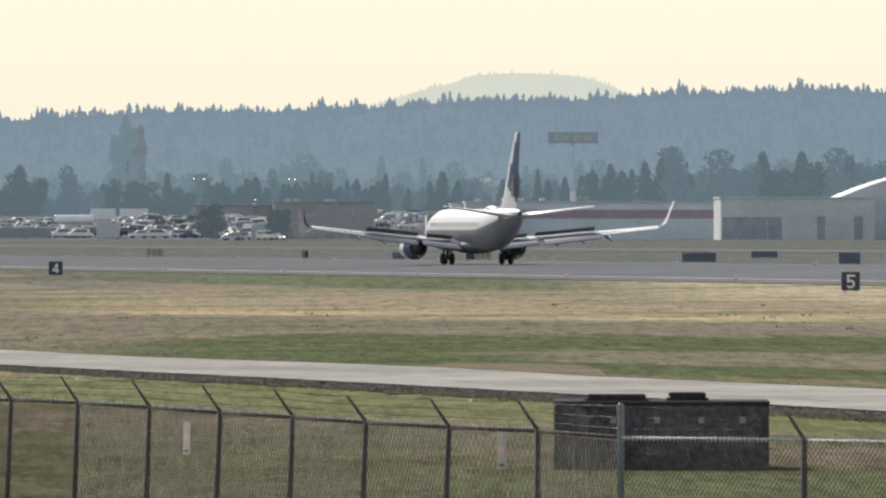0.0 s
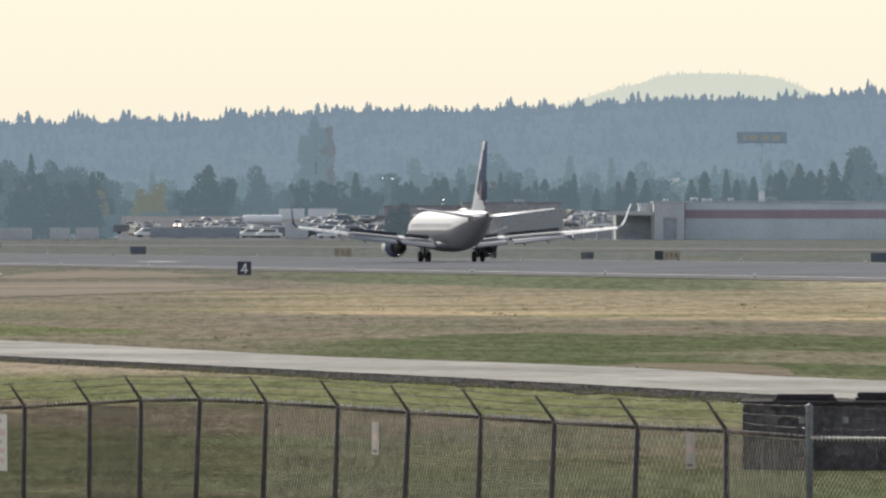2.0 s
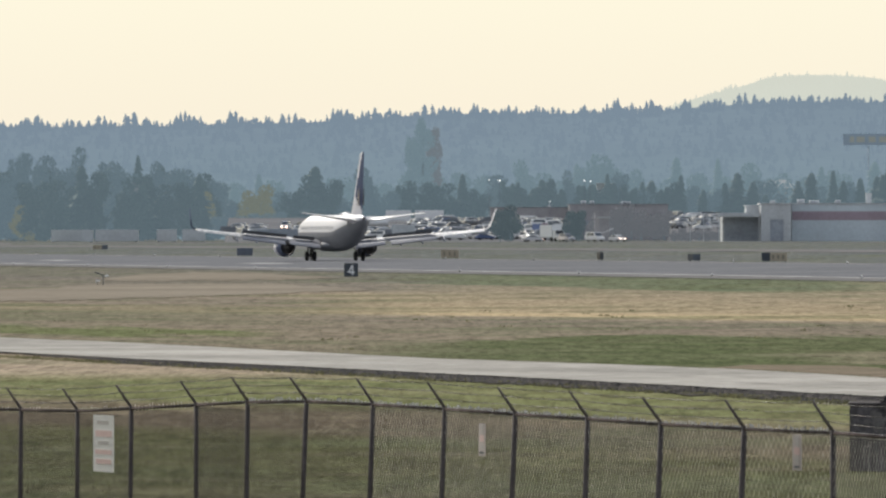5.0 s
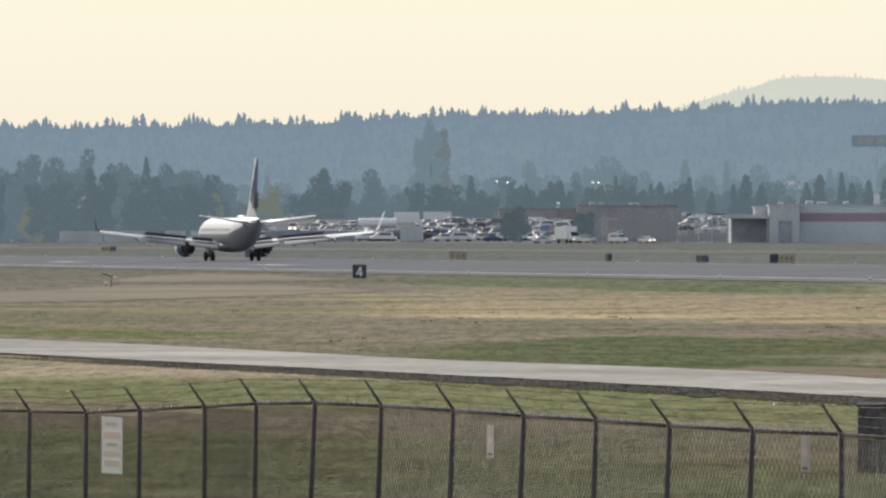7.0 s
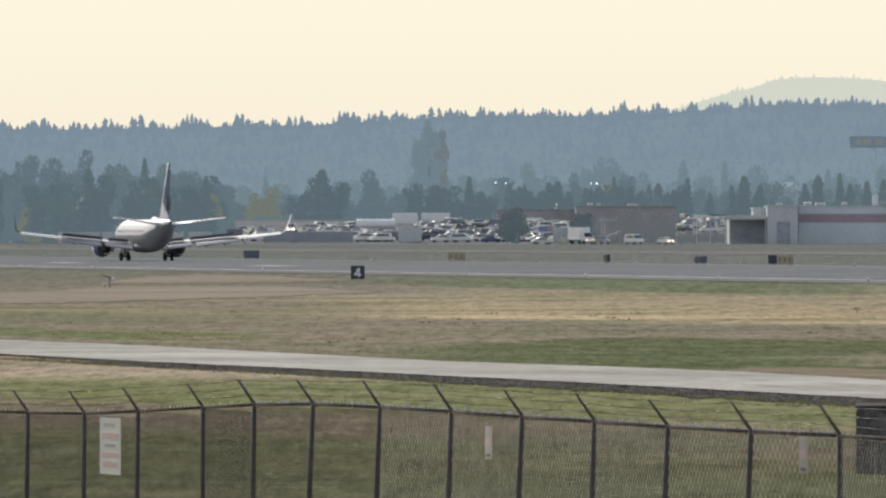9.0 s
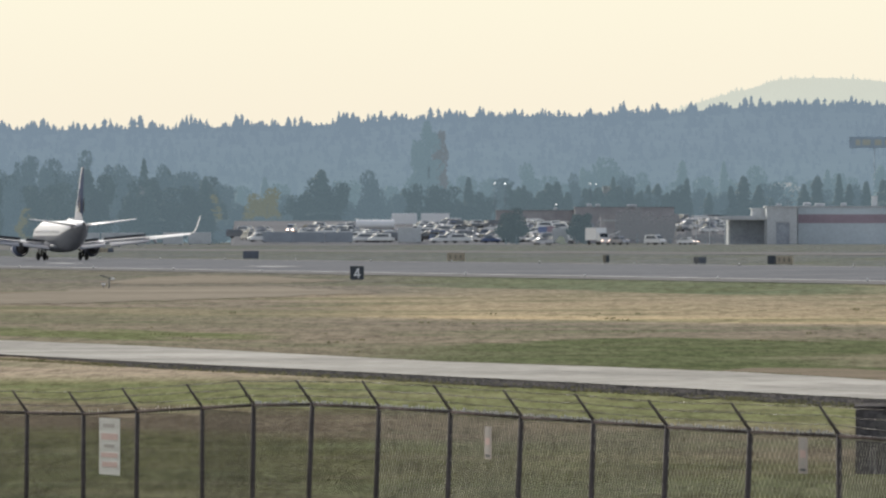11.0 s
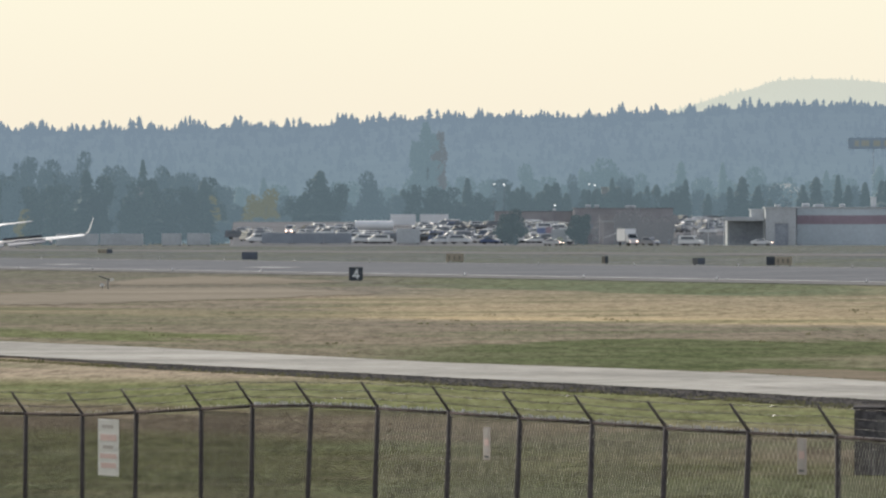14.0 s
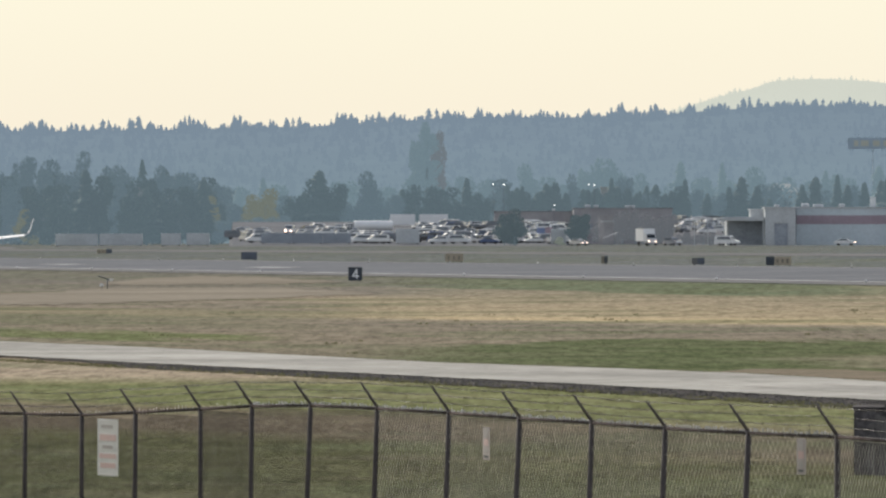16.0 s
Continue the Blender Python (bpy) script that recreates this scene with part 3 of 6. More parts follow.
        wing = part("wing", bm, M_AIRGREY, plane, "grey swept wing with raised spoilers and lowered flaps")
        bm = bmesh.new()
        loft(bm, [foil((sx * 17.05, -2.9, 3.62), (sx * 17.05, -4.42, 3.6), 0.08, X), foil((sx * 17.45, -3.4, 3.95), (sx * 17.45, -4.7, 3.95), 0.08, X),
                  foil((sx * 17.62, -4.0, 4.5), (sx * 17.62, -5.0, 4.5), 0.08, X), foil((sx * 17.95, -5.4, 6.0), (sx * 17.95, -5.95, 6.05), 0.08, X)])
        part("winglet", bm, M_NAVY if sx < 0 else M_AIRWHITE, wing, "upturned blended winglet")
        # White and tilted to the camera to stand for the sunlit wing top
        bm = bmesh.new()
        slab(bm, (sx * 11.5, -1.55, 3.13), (sx * 16.8, -3.75, 3.66), (sx * 16.8, -4.6, 3.42), (sx * 11.5, -3.2, 2.8), 0.045)
        part("aileron", bm, M_WHITE, wing, "pale drooped aileron")
        for x0, x1, y0, y1, z0, z1 in ((2.1, 5.6, -1.2, -1.1, 1.95, 2.28), (6.2, 11.4, -1.2, -2.6, 2.36, 2.9)):
            bm = bmesh.new()
            for f0, f1, drop0, drop1 in ((0.0, 0.8, 0.04, 0.22), (0.85, 1.35, 0.22, 0.5)):
                slab(bm, (sx * x0, y0 - f0, z0 - drop0), (sx * x1, y1 - f0 * 0.75, z1 - drop0 * 0.8), (sx * x1, y1 - f1 * 0.75, z1 - drop1 * 0.8), (sx * x0, y0 - f1, z0 - drop1), 0.06)
            part("flap", bm, M_AIRGREY, wing, "lowered slotted flap")
        for x0, x1 in ((2.4, 4.9), (5.7, 7.5), (7.52, 9.3), (9.32, 11.1)):
            bm = bmesh.new()

            def hinge(x):
                return (0.6 if x < 6 else 0.6 - (x - 6) * 0.36), 2.28 + (x - 3.2) * 0.1 + 0.18
            (ya, za), (yb, zb) = hinge(x0), hinge(x1)
            slab(bm, (sx * x0, ya, za), (sx * x1, yb, zb), (sx * x1, yb - 0.8, zb + 0.32), (sx * x0, ya - 0.8, za + 0.32), 0.03)
            part("spoiler", bm, M_SPOILER, wing, "raised spoiler panel")
        # Added white plate that paints the sunlit wing top between the spoilers
        bm = bmesh.new()
        slab(bm, (sx * 4.98, 0.55, 2.66), (sx * 5.62, 0.55, 2.72), (sx * 5.62, -0.6, 2.5), (sx * 4.98, -0.6, 2.44), 0.03)
        part("wing_panel", bm, M_WHITE, wing, "white plate standing for the sunlit gap between spoilers")
        for x, y, z in ((7.3, -1.6, 2.3), (9.7, -2.3, 2.55), (12.2, -3.0, 2.8)):
            bm = bmesh.new()
            loft(bm, [circle(y + 2.2, sx * x, z, 0.05, 0.05, 10), circle(y + 1, sx * x, z - 0.05, 0.2, 0.26, 10), circle(y - 0.6, sx * x, z - 0.25, 0.18, 0.24, 10), circle(y - 1.7, sx * x, z - 0.6, 0.03, 0.05, 10)])
            part("flap_fairing", bm, M_AIRGREY, wing)
        # engine
        bm = bmesh.new()
        cx = sx * 4.83
        loft(bm, [circle(y, cx, z, r, r * 0.96) for y, r, z in ((8.55, 0.82, 1.5), (8.75, 0.9, 1.5), (8.5, 1.0, 1.5), (7.6, 1.1, 1.5), (6.2, 1.12, 1.52), (5.0, 1.0, 1.55), (4.2, 0.86, 1.58))], cap=False)
        eng = part("engine_nacelle", bm, M_AIRWHITE, plane, "white engine nacelle with navy band")
        eng.data.materials.append(M_NAVY)
        for p in eng.data.polygons:
            if p.center.y < 6.1:
                p.material_index = 1
        bm = bmesh.new()
        loft(bm, [circle(8.1, cx, 1.5, 0.8, 0.8), circle(4.2, cx, 1.58, 0.8, 0.8)])
        part("fan", bm, M_DARKMETAL, eng, "dark fan and exhaust duct")
        bm = bmesh.new()
        loft(bm, [circle(4.9, cx, 1.58, 0.62, 0.62), circle(3.6, cx, 1.6, 0.5, 0.5), circle(3.55, cx, 1.6, 0.3, 0.3), circle(2.9, cx, 1.6, 0.05, 0.05)])
        part("exhaust_cone", bm, M_DARKMETAL, eng, "burnt metal exhaust cone")
        bm = bmesh.new()
        loft(bm, [[Vector((cx + q, y, z)) for q, z in ((-w, 2.2), (w, 2.2), (w, 2.75), (-w, 2.75))] for y, w in ((7.2, 0.06), (5.5, 0.2), (2.6, 0.12), (1.6, 0.03))])
        part("pylon", bm, M_AIRGREY, eng)
        # main gear
        bm = bmesh.new()
        tube(bm, [(sx * 2.86, 0, 0.55), (sx * 2.8, 0, 2.3)], 0.13)
        tube(bm, [(sx * 2.3, 0, 0.55), (sx * 3.4, 0, 0.55)], 0.1)
        tube(bm, [(sx * 2.86, 0, 1.0), (sx * 1.6, 0, 1.9)], 0.07)
        box(bm, sx * 3.2 - 0.03, sx * 3.2 + 0.03, -0.4, 0.4, 0.95, 2.0)
        gear = part("main_gear", bm, M_DARKMETAL, plane, "dark main landing gear leg")
        for dx in (-0.43, 0.43):
            bm = bmesh.new()
            loft(bm, [[Vector((sx * 2.86 + dx + w, r * math.cos(q), 0.56 + r * math.sin(q))) for q in (2 * math.pi * j / 24 for j in range(24))] for w, r in ((-0.19, 0.3), (-0.2, 0.46), (-0.13, 0.55), (0.13, 0.55), (0.2, 0.46), (0.19, 0.3))])
            part("wheel", bm, M_TYRE, gear, "black tyred wheel")
    bm = bmesh.new()
    tube(bm, [(0, 15.6, 0.34), (0, 15.7, 1.6)], 0.09)
    ng = part("nose_gear", bm, M_DARKMETAL, plane)
    for dx in (-0.2, 0.2):
        bm = bmesh.new()
        loft(bm, [[Vector((dx + w, 15.6 + r * math.cos(q), 0.35 + r * math.sin(q))) for q in (2 * math.pi * j / 18 for j in range(18))] for w, r in ((-0.09, 0.2), (-0.1, 0.3), (-0.06, 0.34), (0.06, 0.34), (0.1, 0.3), (0.09, 0.2))])
        part("wheel", bm, M_TYRE, ng)
    return plane


airliner = build_airliner()

# ---- perimeter fence ----
POSTS = [(-150, 161, 2.07), (-55, 159, 2.08), (45, 156.5, 2.10), (145, 154, 2.12), (240, 151.5, 2.19), (355, 149, 2.27), (446, 146, 2.35), (550, 143, 2.4), (668, 140.4, 2.4), (795, 136.8, 2.4),
         (920, 132.7, 2.4), (1048, 129.4, 2.4), (1178, 125.7, 2.4), (1325, 122.6, 2.4), (1482, 120.2, 2.4), (1629, 116.3, 2.4), (1954, 113.7, 2.42), (2290, 111.2, 2.42)]
CORNER = 15


def chain_link(p0, p1, h, parent, wire, pitch=0.05, r=0.0023):
    """Woven wire between two posts, from the ground to the rail."""
    run = Vector((p1.x - p0.x, p1.y - p0.y, 0))
    length = run.length
    e = run.normalized()
    nrm = Vector((-e.y, e.x, 0))
    verts, faces = [], []
    span = length

    def bar(a, b):
        d = (b - a).normalized()
        s1 = d.cross(nrm).normalized()
        k = len(verts)
        for p in (a, b):
            verts.extend((p + s1 * r, p - s1 * r * 0.5 + nrm * r * 0.9, p - s1 * r * 0.5 - nrm * r * 0.9))
        for i in range(3):
            faces.append((k + i, k + (i + 1) % 3, k + 3 + (i + 1) % 3, k + 3 + i))
            bright.append(shine)
    bright = []
    rise = h - 0.05
    n = int((span + rise) / (pitch * 1.414))
    for k in range(n):
        c = k * pitch * 1.414
        for way in (1, -1):
            # Every other wire takes the second material, painted glints on some panels
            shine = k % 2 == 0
            lo, hi = max(0.0, c - rise), min(span, c)
            if hi - lo < 0.02:
                continue
            xs = (lo, hi) if way > 0 else (span - lo, span - hi)
            zs = (c - lo, c - hi)
            a = p0 + e * xs[0] + nrm * (0.003 * way)
            b = p0 + e * xs[1] + nrm * (0.003 * way)
            bar(Vector((a.x, a.y, 0.04 + zs[0])), Vector((b.x, b.y, 0.04 + zs[1])))
    me = bpy.data.meshes.new("chain_link")
    me.from_pydata([tuple(v) for v in verts], [], faces)
    me.materials.append(M_WIRE)
    me.materials.append(wire)
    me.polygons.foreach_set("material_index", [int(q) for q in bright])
    ob = part("chain_link", me, None, parent, "dull woven wire mesh")
    tagged(ob, kind="stuff")


def build_fence():
    fence = root("perimeter_fence", Matrix.Identity(4), "dark chain-link airport fence with leaning barbed-wire arms", "fence")
    pts = [at(u, d) for u, d, _ in POSTS]
    tops = [z for _, _, z in POSTS]
    arms = []
    for i, (p, h) in enumerate(zip(pts, tops)):
        g = pts[min(i + 1, len(pts) - 1)] - pts[max(i - 1, 0)]
        out = Vector((-abs(g.y), g.x * (1 if g.y < 0 else -1), 0)).normalized()
        bm = bmesh.new()
        lean = random.uniform(-0.02, 0.02)
        if i == CORNER:
            tube(bm, [p, p + Vector((0, 0, h + 0.3)), p + Vector((0, 0, h + 0.325)), p + Vector((0, 0, h + 0.34))], [0.036, 0.036, 0.028, 0.01], 14)
            part("terminal_post", bm, M_STEEL, fence, "thick galvanised corner post with a domed cap")
            arms.append([p + Vector((0, 0, h + q)) for q in (0.09, 0.2, 0.31)])
            continue
        tube(bm, [p + Vector((lean - (0.1 if 6 < i < 14 else 0.02), 0, 0)), p + Vector((0, 0, h + 0.03))], 0.032, 10)
        post = part("post", bm, M_RUST, fence)
        bm = bmesh.new()
        a, b = p + Vector((0, 0, h + 0.01)), p + out * 0.21 + Vector((0, 0, h + 0.3 + random.uniform(-0.015, 0.015)))
        tube(bm, [a, b], [0.02, 0.013], 6)
        part("arm", bm, M_RUST, post, "leaning barbed-wire arm")
        arms.append([a.lerp(b, q) for q in (0.35, 0.66, 0.97)])
    for i in range(len(pts) - 1):
        bm = bmesh.new()
        a, b = pts[i] + Vector((0, 0, tops[i])), pts[i + 1] + Vector((0, 0, tops[i + 1]))
        tube(bm, [a, b], 0.019 if i < CORNER else 0.014, 8)
        part("top_rail", bm, M_PALERAIL if i >= CORNER else M_RAIL, fence)
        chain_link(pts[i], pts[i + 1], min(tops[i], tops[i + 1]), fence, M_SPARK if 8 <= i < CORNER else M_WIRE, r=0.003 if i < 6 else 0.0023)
        # Ends thickened and set forward so the painted sparkle shows from the camera
        bm = bmesh.new()
        count = int((b - a).length / (0.14 if i < 6 else 0.07))
        for k in range(1, count):
            c = a.lerp(b, k / count) + Vector((0, -0.024, 0))
            tube(bm, [c + Vector((0, 0, -0.03)), c + Vector((random.uniform(-0.008, 0.008), 0, random.uniform(0.02, 0.06 if i < 14 else 0.025)))], 0.004 if i < 6 else random.uniform(0.005, 0.011), 3)
        tagged(part("wire_selvage", bm, M_TIP, fence, "twisted wire ends along the rail"), kind="stuff")
        for k in range(3):
            bm = bmesh.new()
            p, q = arms[i][k], arms[i + 1][k]
            sag = Vector((0, 0, -0.01))
            tube(bm, [p, p.lerp(q, 0.25) + sag * 0.75, p.lerp(q, 0.5) + sag, p.lerp(q, 0.75) + sag * 0.75, q], 0.002 if i < CORNER else 0.0006, 4, cap=False)
            n = 30 if i < CORNER else 0
            for j in range(1, n):
                c = p.lerp(q, j / n) + sag * (1 - (2 * j / n - 1) ** 2)
                d = Vector((random.uniform(-1, 1), random.uniform(-1, 1), random.uniform(-1, 1))).normalized() * 0.013
                tube(bm, [c - d, c + d], 0.0042, 3, cap=False)
                d = Vector((-d.z, d.x, d.y))
                tube(bm, [c - d, c + d], 0.0042, 3, cap=False)
            part("barbed_wire", bm, M_WIRE, fence)
    return pts, tops


fence_pts, fence_tops = build_fence()


def fence_sign(i, f, w, h, drop, label, rows):
    """A plate tied to the mesh between posts i and i + 1."""
    a, b = fence_pts[i], fence_pts[i + 1]
    e = (b - a)
    e.z = 0
    e.normalize()
    p = a.lerp(b, f)
    z = fence_tops[i] * (1 - f) + fence_tops[i + 1] * f - drop
    nrm = Vector((e.y, -e.x, 0))
    m = Matrix.Translation(Vector((p.x, p.y, z)) + nrm * 0.03) @ Matrix(((e.x, -nrm.x, 0, 0), (e.y, -nrm.y, 0, 0), (0, 0, 1, 0), (0, 0, 0, 1)))
    sg = root("fence_sign", m, label, "sign")
    bm = bmesh.new()
    box(bm, -w / 2, w / 2, -0.002, 0.002, -h, 0)
    part("plate", bm, M_PLATE if h > 0.5 else M_OLDPLATE, sg, bevel=0.0008)
    for x0, x1, z0, z1, mt in rows:
        bm = bmesh.new()
        box(bm, (x0 - 0.5) * w, (x1 - 0.5) * w, -0.0065, -0.0035, -z1 * h, -z0 * h)
        part("print_bar", bm, mt, sg)


fence_sign(3, 0.53, 1.0, 0.73, 0.07, "white rectangular warning plate with red and grey lettering on fence", [(0.2, 0.75, 0.1, 0.16, M_GREYPRINT), (0.12, 0.9, 0.27, 0.38, M_RED), (0.25, 0.75, 0.46, 0.52, M_GREYPRINT), (0.1, 0.9, 0.61, 0.69, M_RED), (0.15, 0.88, 0.77, 0.86, M_RED)])
for i, f, w, dr in ((9, 0.57, 0.4, 0.13), (13, 0.63, 0.26, 0.03)):
    fence_sign(i, f, w, 0.37, dr, "small white notice plate with red panel on fence", [(0.25, 0.75, 0.05, 0.3, M_GREYPRINT), (0.2, 0.8, 0.36, 0.56, M_RED), (0.25, 0.75, 0.66, 0.78, M_GREYPRINT), (0.2, 0.8, 0.86, 0.93, M_BLACK)])


# ---- concrete vault ----
def build_vault():
    a, b = at(1511, 221.5), at(1892, 221.36)
    e = (b - a).normalized()
    w = (b - a).length
    m = Matrix.Translation(a) @ Matrix(((e.x, -e.y, 0, 0), (e.y, e.x, 0, 0), (0, 0, 1, 0), (0, 0, 0, 1)))
    v = root("concrete_vault", m, "blackened stained concrete vault with two raised hatches on grass", "utility vault")
    bm = bmesh.new()
    box(bm, 0, w, 0, 3.0, -0.1, 1.21)
    part("body", bm, M_CONCRETE, v, bevel=0.03)
    bm = bmesh.new()
    box(bm, -0.02, w + 0.02, -0.02, 3.02, 1.214, 1.27)
    part("roof_slab", bm, M_TAR, v, "tarred roof slab", bevel=0.015)
    for x0, x1, y0, y1, h in ((0.62, 1.72, 0.5, 1.7, 0.12), (2.15, 2.85, 0.9, 1.8, 0.15)):
        bm = bmesh.new()
        box(bm, x0 - 0.06, x1 + 0.06, y0 - 0.06, y1 + 0.06, 1.272, 1.272 + h * 0.35)
        box(bm, x0, x1, y0, y1, 1.272 + h * 0.35, 1.272 + h)
        part("hatch", bm, M_TAR, v, "dark raised hatch with a rounded lid", bevel=0.045)
    for x in (1.1, 1.92, 2.75, 3.52):
        bm = bmesh.new()
        box(bm, x - 0.055, x + 0.055, -0.012, 0.01, 0.86, 0.98)
        part("lifting_pocket", bm, M_STAIN, v, "pale square lifting pocket")
    random.seed(5)
    bm = bmesh.new()
    for x0, x1, z0, z1 in ((0.62, 1.15, 0.02, 0.55), (1.75, 2.05, 0.3, 0.55), (2.35, 3.0, 0.35, 0.62), (3.05, 3.75, 0.4, 0.62), (3.1, 3.5, 0.05, 0.35), (0.3, 0.62, 0.5, 1.1)):
        for _ in range(26):
            cx, cz, ww, hh = random.uniform(x0, x1), random.uniform(z0, z1), random.uniform(0.02, 0.11), random.uniform(0.02, 0.1)
            q = [Vector((cx + ww * random.uniform(0.6, 1.1) * math.cos(a), -0.0025 - 0.0001 * random.random(), cz + hh * random.uniform(0.6, 1.1) * math.sin(a))) for a in (6.283 * j / 9 for j in range(9))]
            bm.faces.new([bm.verts.new(c) for c in q])
    tagged(part("worn_face", bm, mat("worn_grey_concrete", (0.15, 0.138, 0.136), 0.9, vary=0.5, scale=0.5, fine=0.05), v, "paler worn concrete blotches"), kind="stuff")
    for x, z0, z1, ww in ((0.28, 0.05, 0.62, 0.03), (0.36, 0.0, 0.5, 0.05), (0.5, 0.02, 0.7, 0.035), (0.6, 0.0, 0.45, 0.045), (0.66, 0.03, 0.36, 0.02), (2.5, 0.18, 0.42, 0.02), (3.2, 0.2, 0.44, 0.02)):
        bm = bmesh.new()
        n = 7
        rings = []
        for k in range(n + 1):
            j, hw = random.uniform(-0.4, 0.4) * ww, ww * (1 - 0.6 * k / n) / 2
            z = z0 + (z1 - z0) * k / n
            rings.append([Vector((x + j - hw, -0.004, z)), Vector((x + j + hw, -0.004, z)), Vector((x + j + hw, 0.002, z)), Vector((x + j - hw, 0.002, z))])
        loft(bm, rings, smooth=False)
        part("lime_streak", bm, M_STAIN, v, "pale lime streak")


build_vault()


# ---- airfield signs ----
def digit(bm, ch, w, h, y):
    """Bold numerals from bars and an arc, in the plane y."""
    t = w * 0.2
    if ch == "4":
        box(bm, 0.58 * w, 0.58 * w + t, y, y + 0.01, 0, h)
        box(bm, 0, w, y, y + 0.01, 0.22 * h, 0.22 * h + t)
        loft(bm, [[Vector((p[0], q, p[1])) for p in ((0, 0.22 * h), (t * 1.1, 0.22 * h), (0.58 * w + t, h), (0.58 * w - 0.2 * t, h))] for q in (y, y + 0.01)], smooth=False)
    else:
        box(bm, 0.1 * w, 0.95 * w, y, y + 0.01, h - t, h)
        box(bm, 0.1 * w, 0.1 * w + t, y, y + 0.01, 0.5 * h, h - t)
        c, r0, r1 = Vector((0.46 * w, y, 0.32 * h)), 0.32 * h, 0.32 * h - t
        ang = [math.radians(-150 + 300 * k / 14) for k in range(15)]
        for q0, q1 in zip(ang, ang[1:]):
            loft(bm, [[Vector((c.x + r * math.cos(q) * 1.0, yy, c.z + r * math.sin(q))) for r, q in ((r0, q0), (r0, q1), (r1, q1), (r1, q0))] for yy in (y, y + 0.01)], smooth=False)


def distance_sign(p, ch, w, h):
    sg = root("distance_sign", Matrix.Translation(p) @ pose(0, 0, 0, 0, 0, 6), "black square runway distance sign with white number %s" % ch, "runway sign", "runway distance signs")
    bm = bmesh.new()
    box(bm, -w / 2, w / 2, 0, 0.25, 0.12, h)
    part("board", bm, M_BLACK, sg, bevel=0.03)
    for x in (-0.35, 0.35):
        bm = bmesh.new()
        box(bm, x - 0.04, x + 0.04, 0.08, 0.16, 0, 0.125)
        part("leg", bm, M_STEEL, sg)
    bm = bmesh.new()
    digit(bm, ch, w * 0.52, h * 0.66, -0.012)
    bmesh.ops.translate(bm, verts=bm.verts[:], vec=(-w * 0.26, 0, h * 0.2))
    part("numeral", bm, M_WHITE, sg, "white number %s" % ch)


distance_sign(at(629, 1068), "4", 1.25, 1.33)
distance_sign(at(2037, 770), "5", 1.2, 1.33)


def guidance_sign(p, w, h, label, cols, turn=0.0):
    """A low lit-board sign made of one or more panels."""
    sg = root("guidance_sign", Matrix.Translation(p) @ pose(0, 0, 0, 0, 0, turn), label, "airfield sign")
    x = -w / 2
    for frac, mt, bars in cols:
        bm = bmesh.new()
        box(bm, x, x + w * frac - 0.02, 0, 0.3, 0.15, h)
        part("panel", bm, mt, sg, bevel=0.03)
        for k in range(bars):
            bm = bmesh.new()
            bx = x + w * frac * (k + 0.6) / (bars + 0.4)
            box(bm, bx - 0.12, bx + 0.12, -0.012, -0.003, 0.15 + (h - 0.15) * 0.25, 0.15 + (h - 0.15) * 0.75)
            part("print_bar", bm, M_MUTED if mt is M_YELLOW else M_YELLOW, sg)
        for lx in (x + 0.2, x + w * frac - 0.3):
            bm = bmesh.new()
            box(bm, lx, lx + 0.1, 0.1, 0.2, 0, 0.155)
            part("leg", bm, M_STEEL, sg)
        x += w * frac


guidance_sign(beside(441, 42), 2.3, 1.25, "dark backed airfield guidance sign on the grass", [(1, M_BOARDBACK, 0)])
guidance_sign(beside(804, 42), 2.3, 1.2, "yellow airfield guidance sign with dark marks", [(1, M_YELLOW, 3)])
guidance_sign(beside(1378, 42), 2.9, 1.1, "dark and yellow airfield guidance sign", [(0.34, M_BLACK, 0), (0.66, M_YELLOW, 3)])
guidance_sign(beside(1236, 43), 1.5, 0.9, "small pale and dark airfield marker box on the grass", [(0.4, M_SHOULDER, 0), (0.6, M_BOARDBACK, 0)])
guidance_sign(beside(1070, 45), 0.8, 1.0, "small pale and dark airfield marker box", [(0.45, M_SAND, 0), (0.55, M_BLACK, 0)])
guidance_sign(beside(1768, 41), 3.5, 1.1, "long dark backed airfield guidance sign", [(0.5, M_BOARDBACK, 0), (0.5, M_BOARDBACK, 0)])
guidance_sign(beside(1884, 66), 2.9, 0.85, "low dark backed airfield guidance sign", [(1, M_BOARDBACK, 0)])
guidance_sign(beside(2035, 38), 2.1, 1.25, "dark backed airfield guidance sign", [(1, M_BOARDBACK, 0)])
guidance_sign(beside(185, 78), 2.6, 0.85, "brownish airfield guidance sign", [(0.6, M_YELLOW, 2), (0.4, M_BOARDBACK, 0)])



def light_mast():
    """A low frangible mast with slanting lamp arms."""
    m = root("approach_light", Matrix.Translation(at(190, 985)), "small pale airfield light mast with slanting arms", "airfield light")
    bm = bmesh.new()
    tube(bm, [(0, 0, 0), (0, 0, 0.9)], 0.05, 8)
    part("mast", bm, M_STEEL, m)
    bm = bmesh.new()
    tube(bm, [(-0.75, 0, 1.12), (0.25, 0, 0.78)], 0.05, 6)
    part("arm", bm, M_BLACK, m, "dark slanting arm")
    for x, z in ((-0.45, 0.3), (0.3, 0.75)):
        bm = bmesh.new()
        box(bm, x - 0.16, x + 0.16, -0.1, 0.1, z, z + 0.14)
        part("lamp_box", bm, M_WHITE, m, "white lamp box", bevel=0.02)
    bm = bmesh.new()
    tube(bm, [(-0.45, 0, 0), (-0.45, 0, 0.31)], 0.03, 6)
    part("stake", bm, M_STEEL, m)


light_mast()


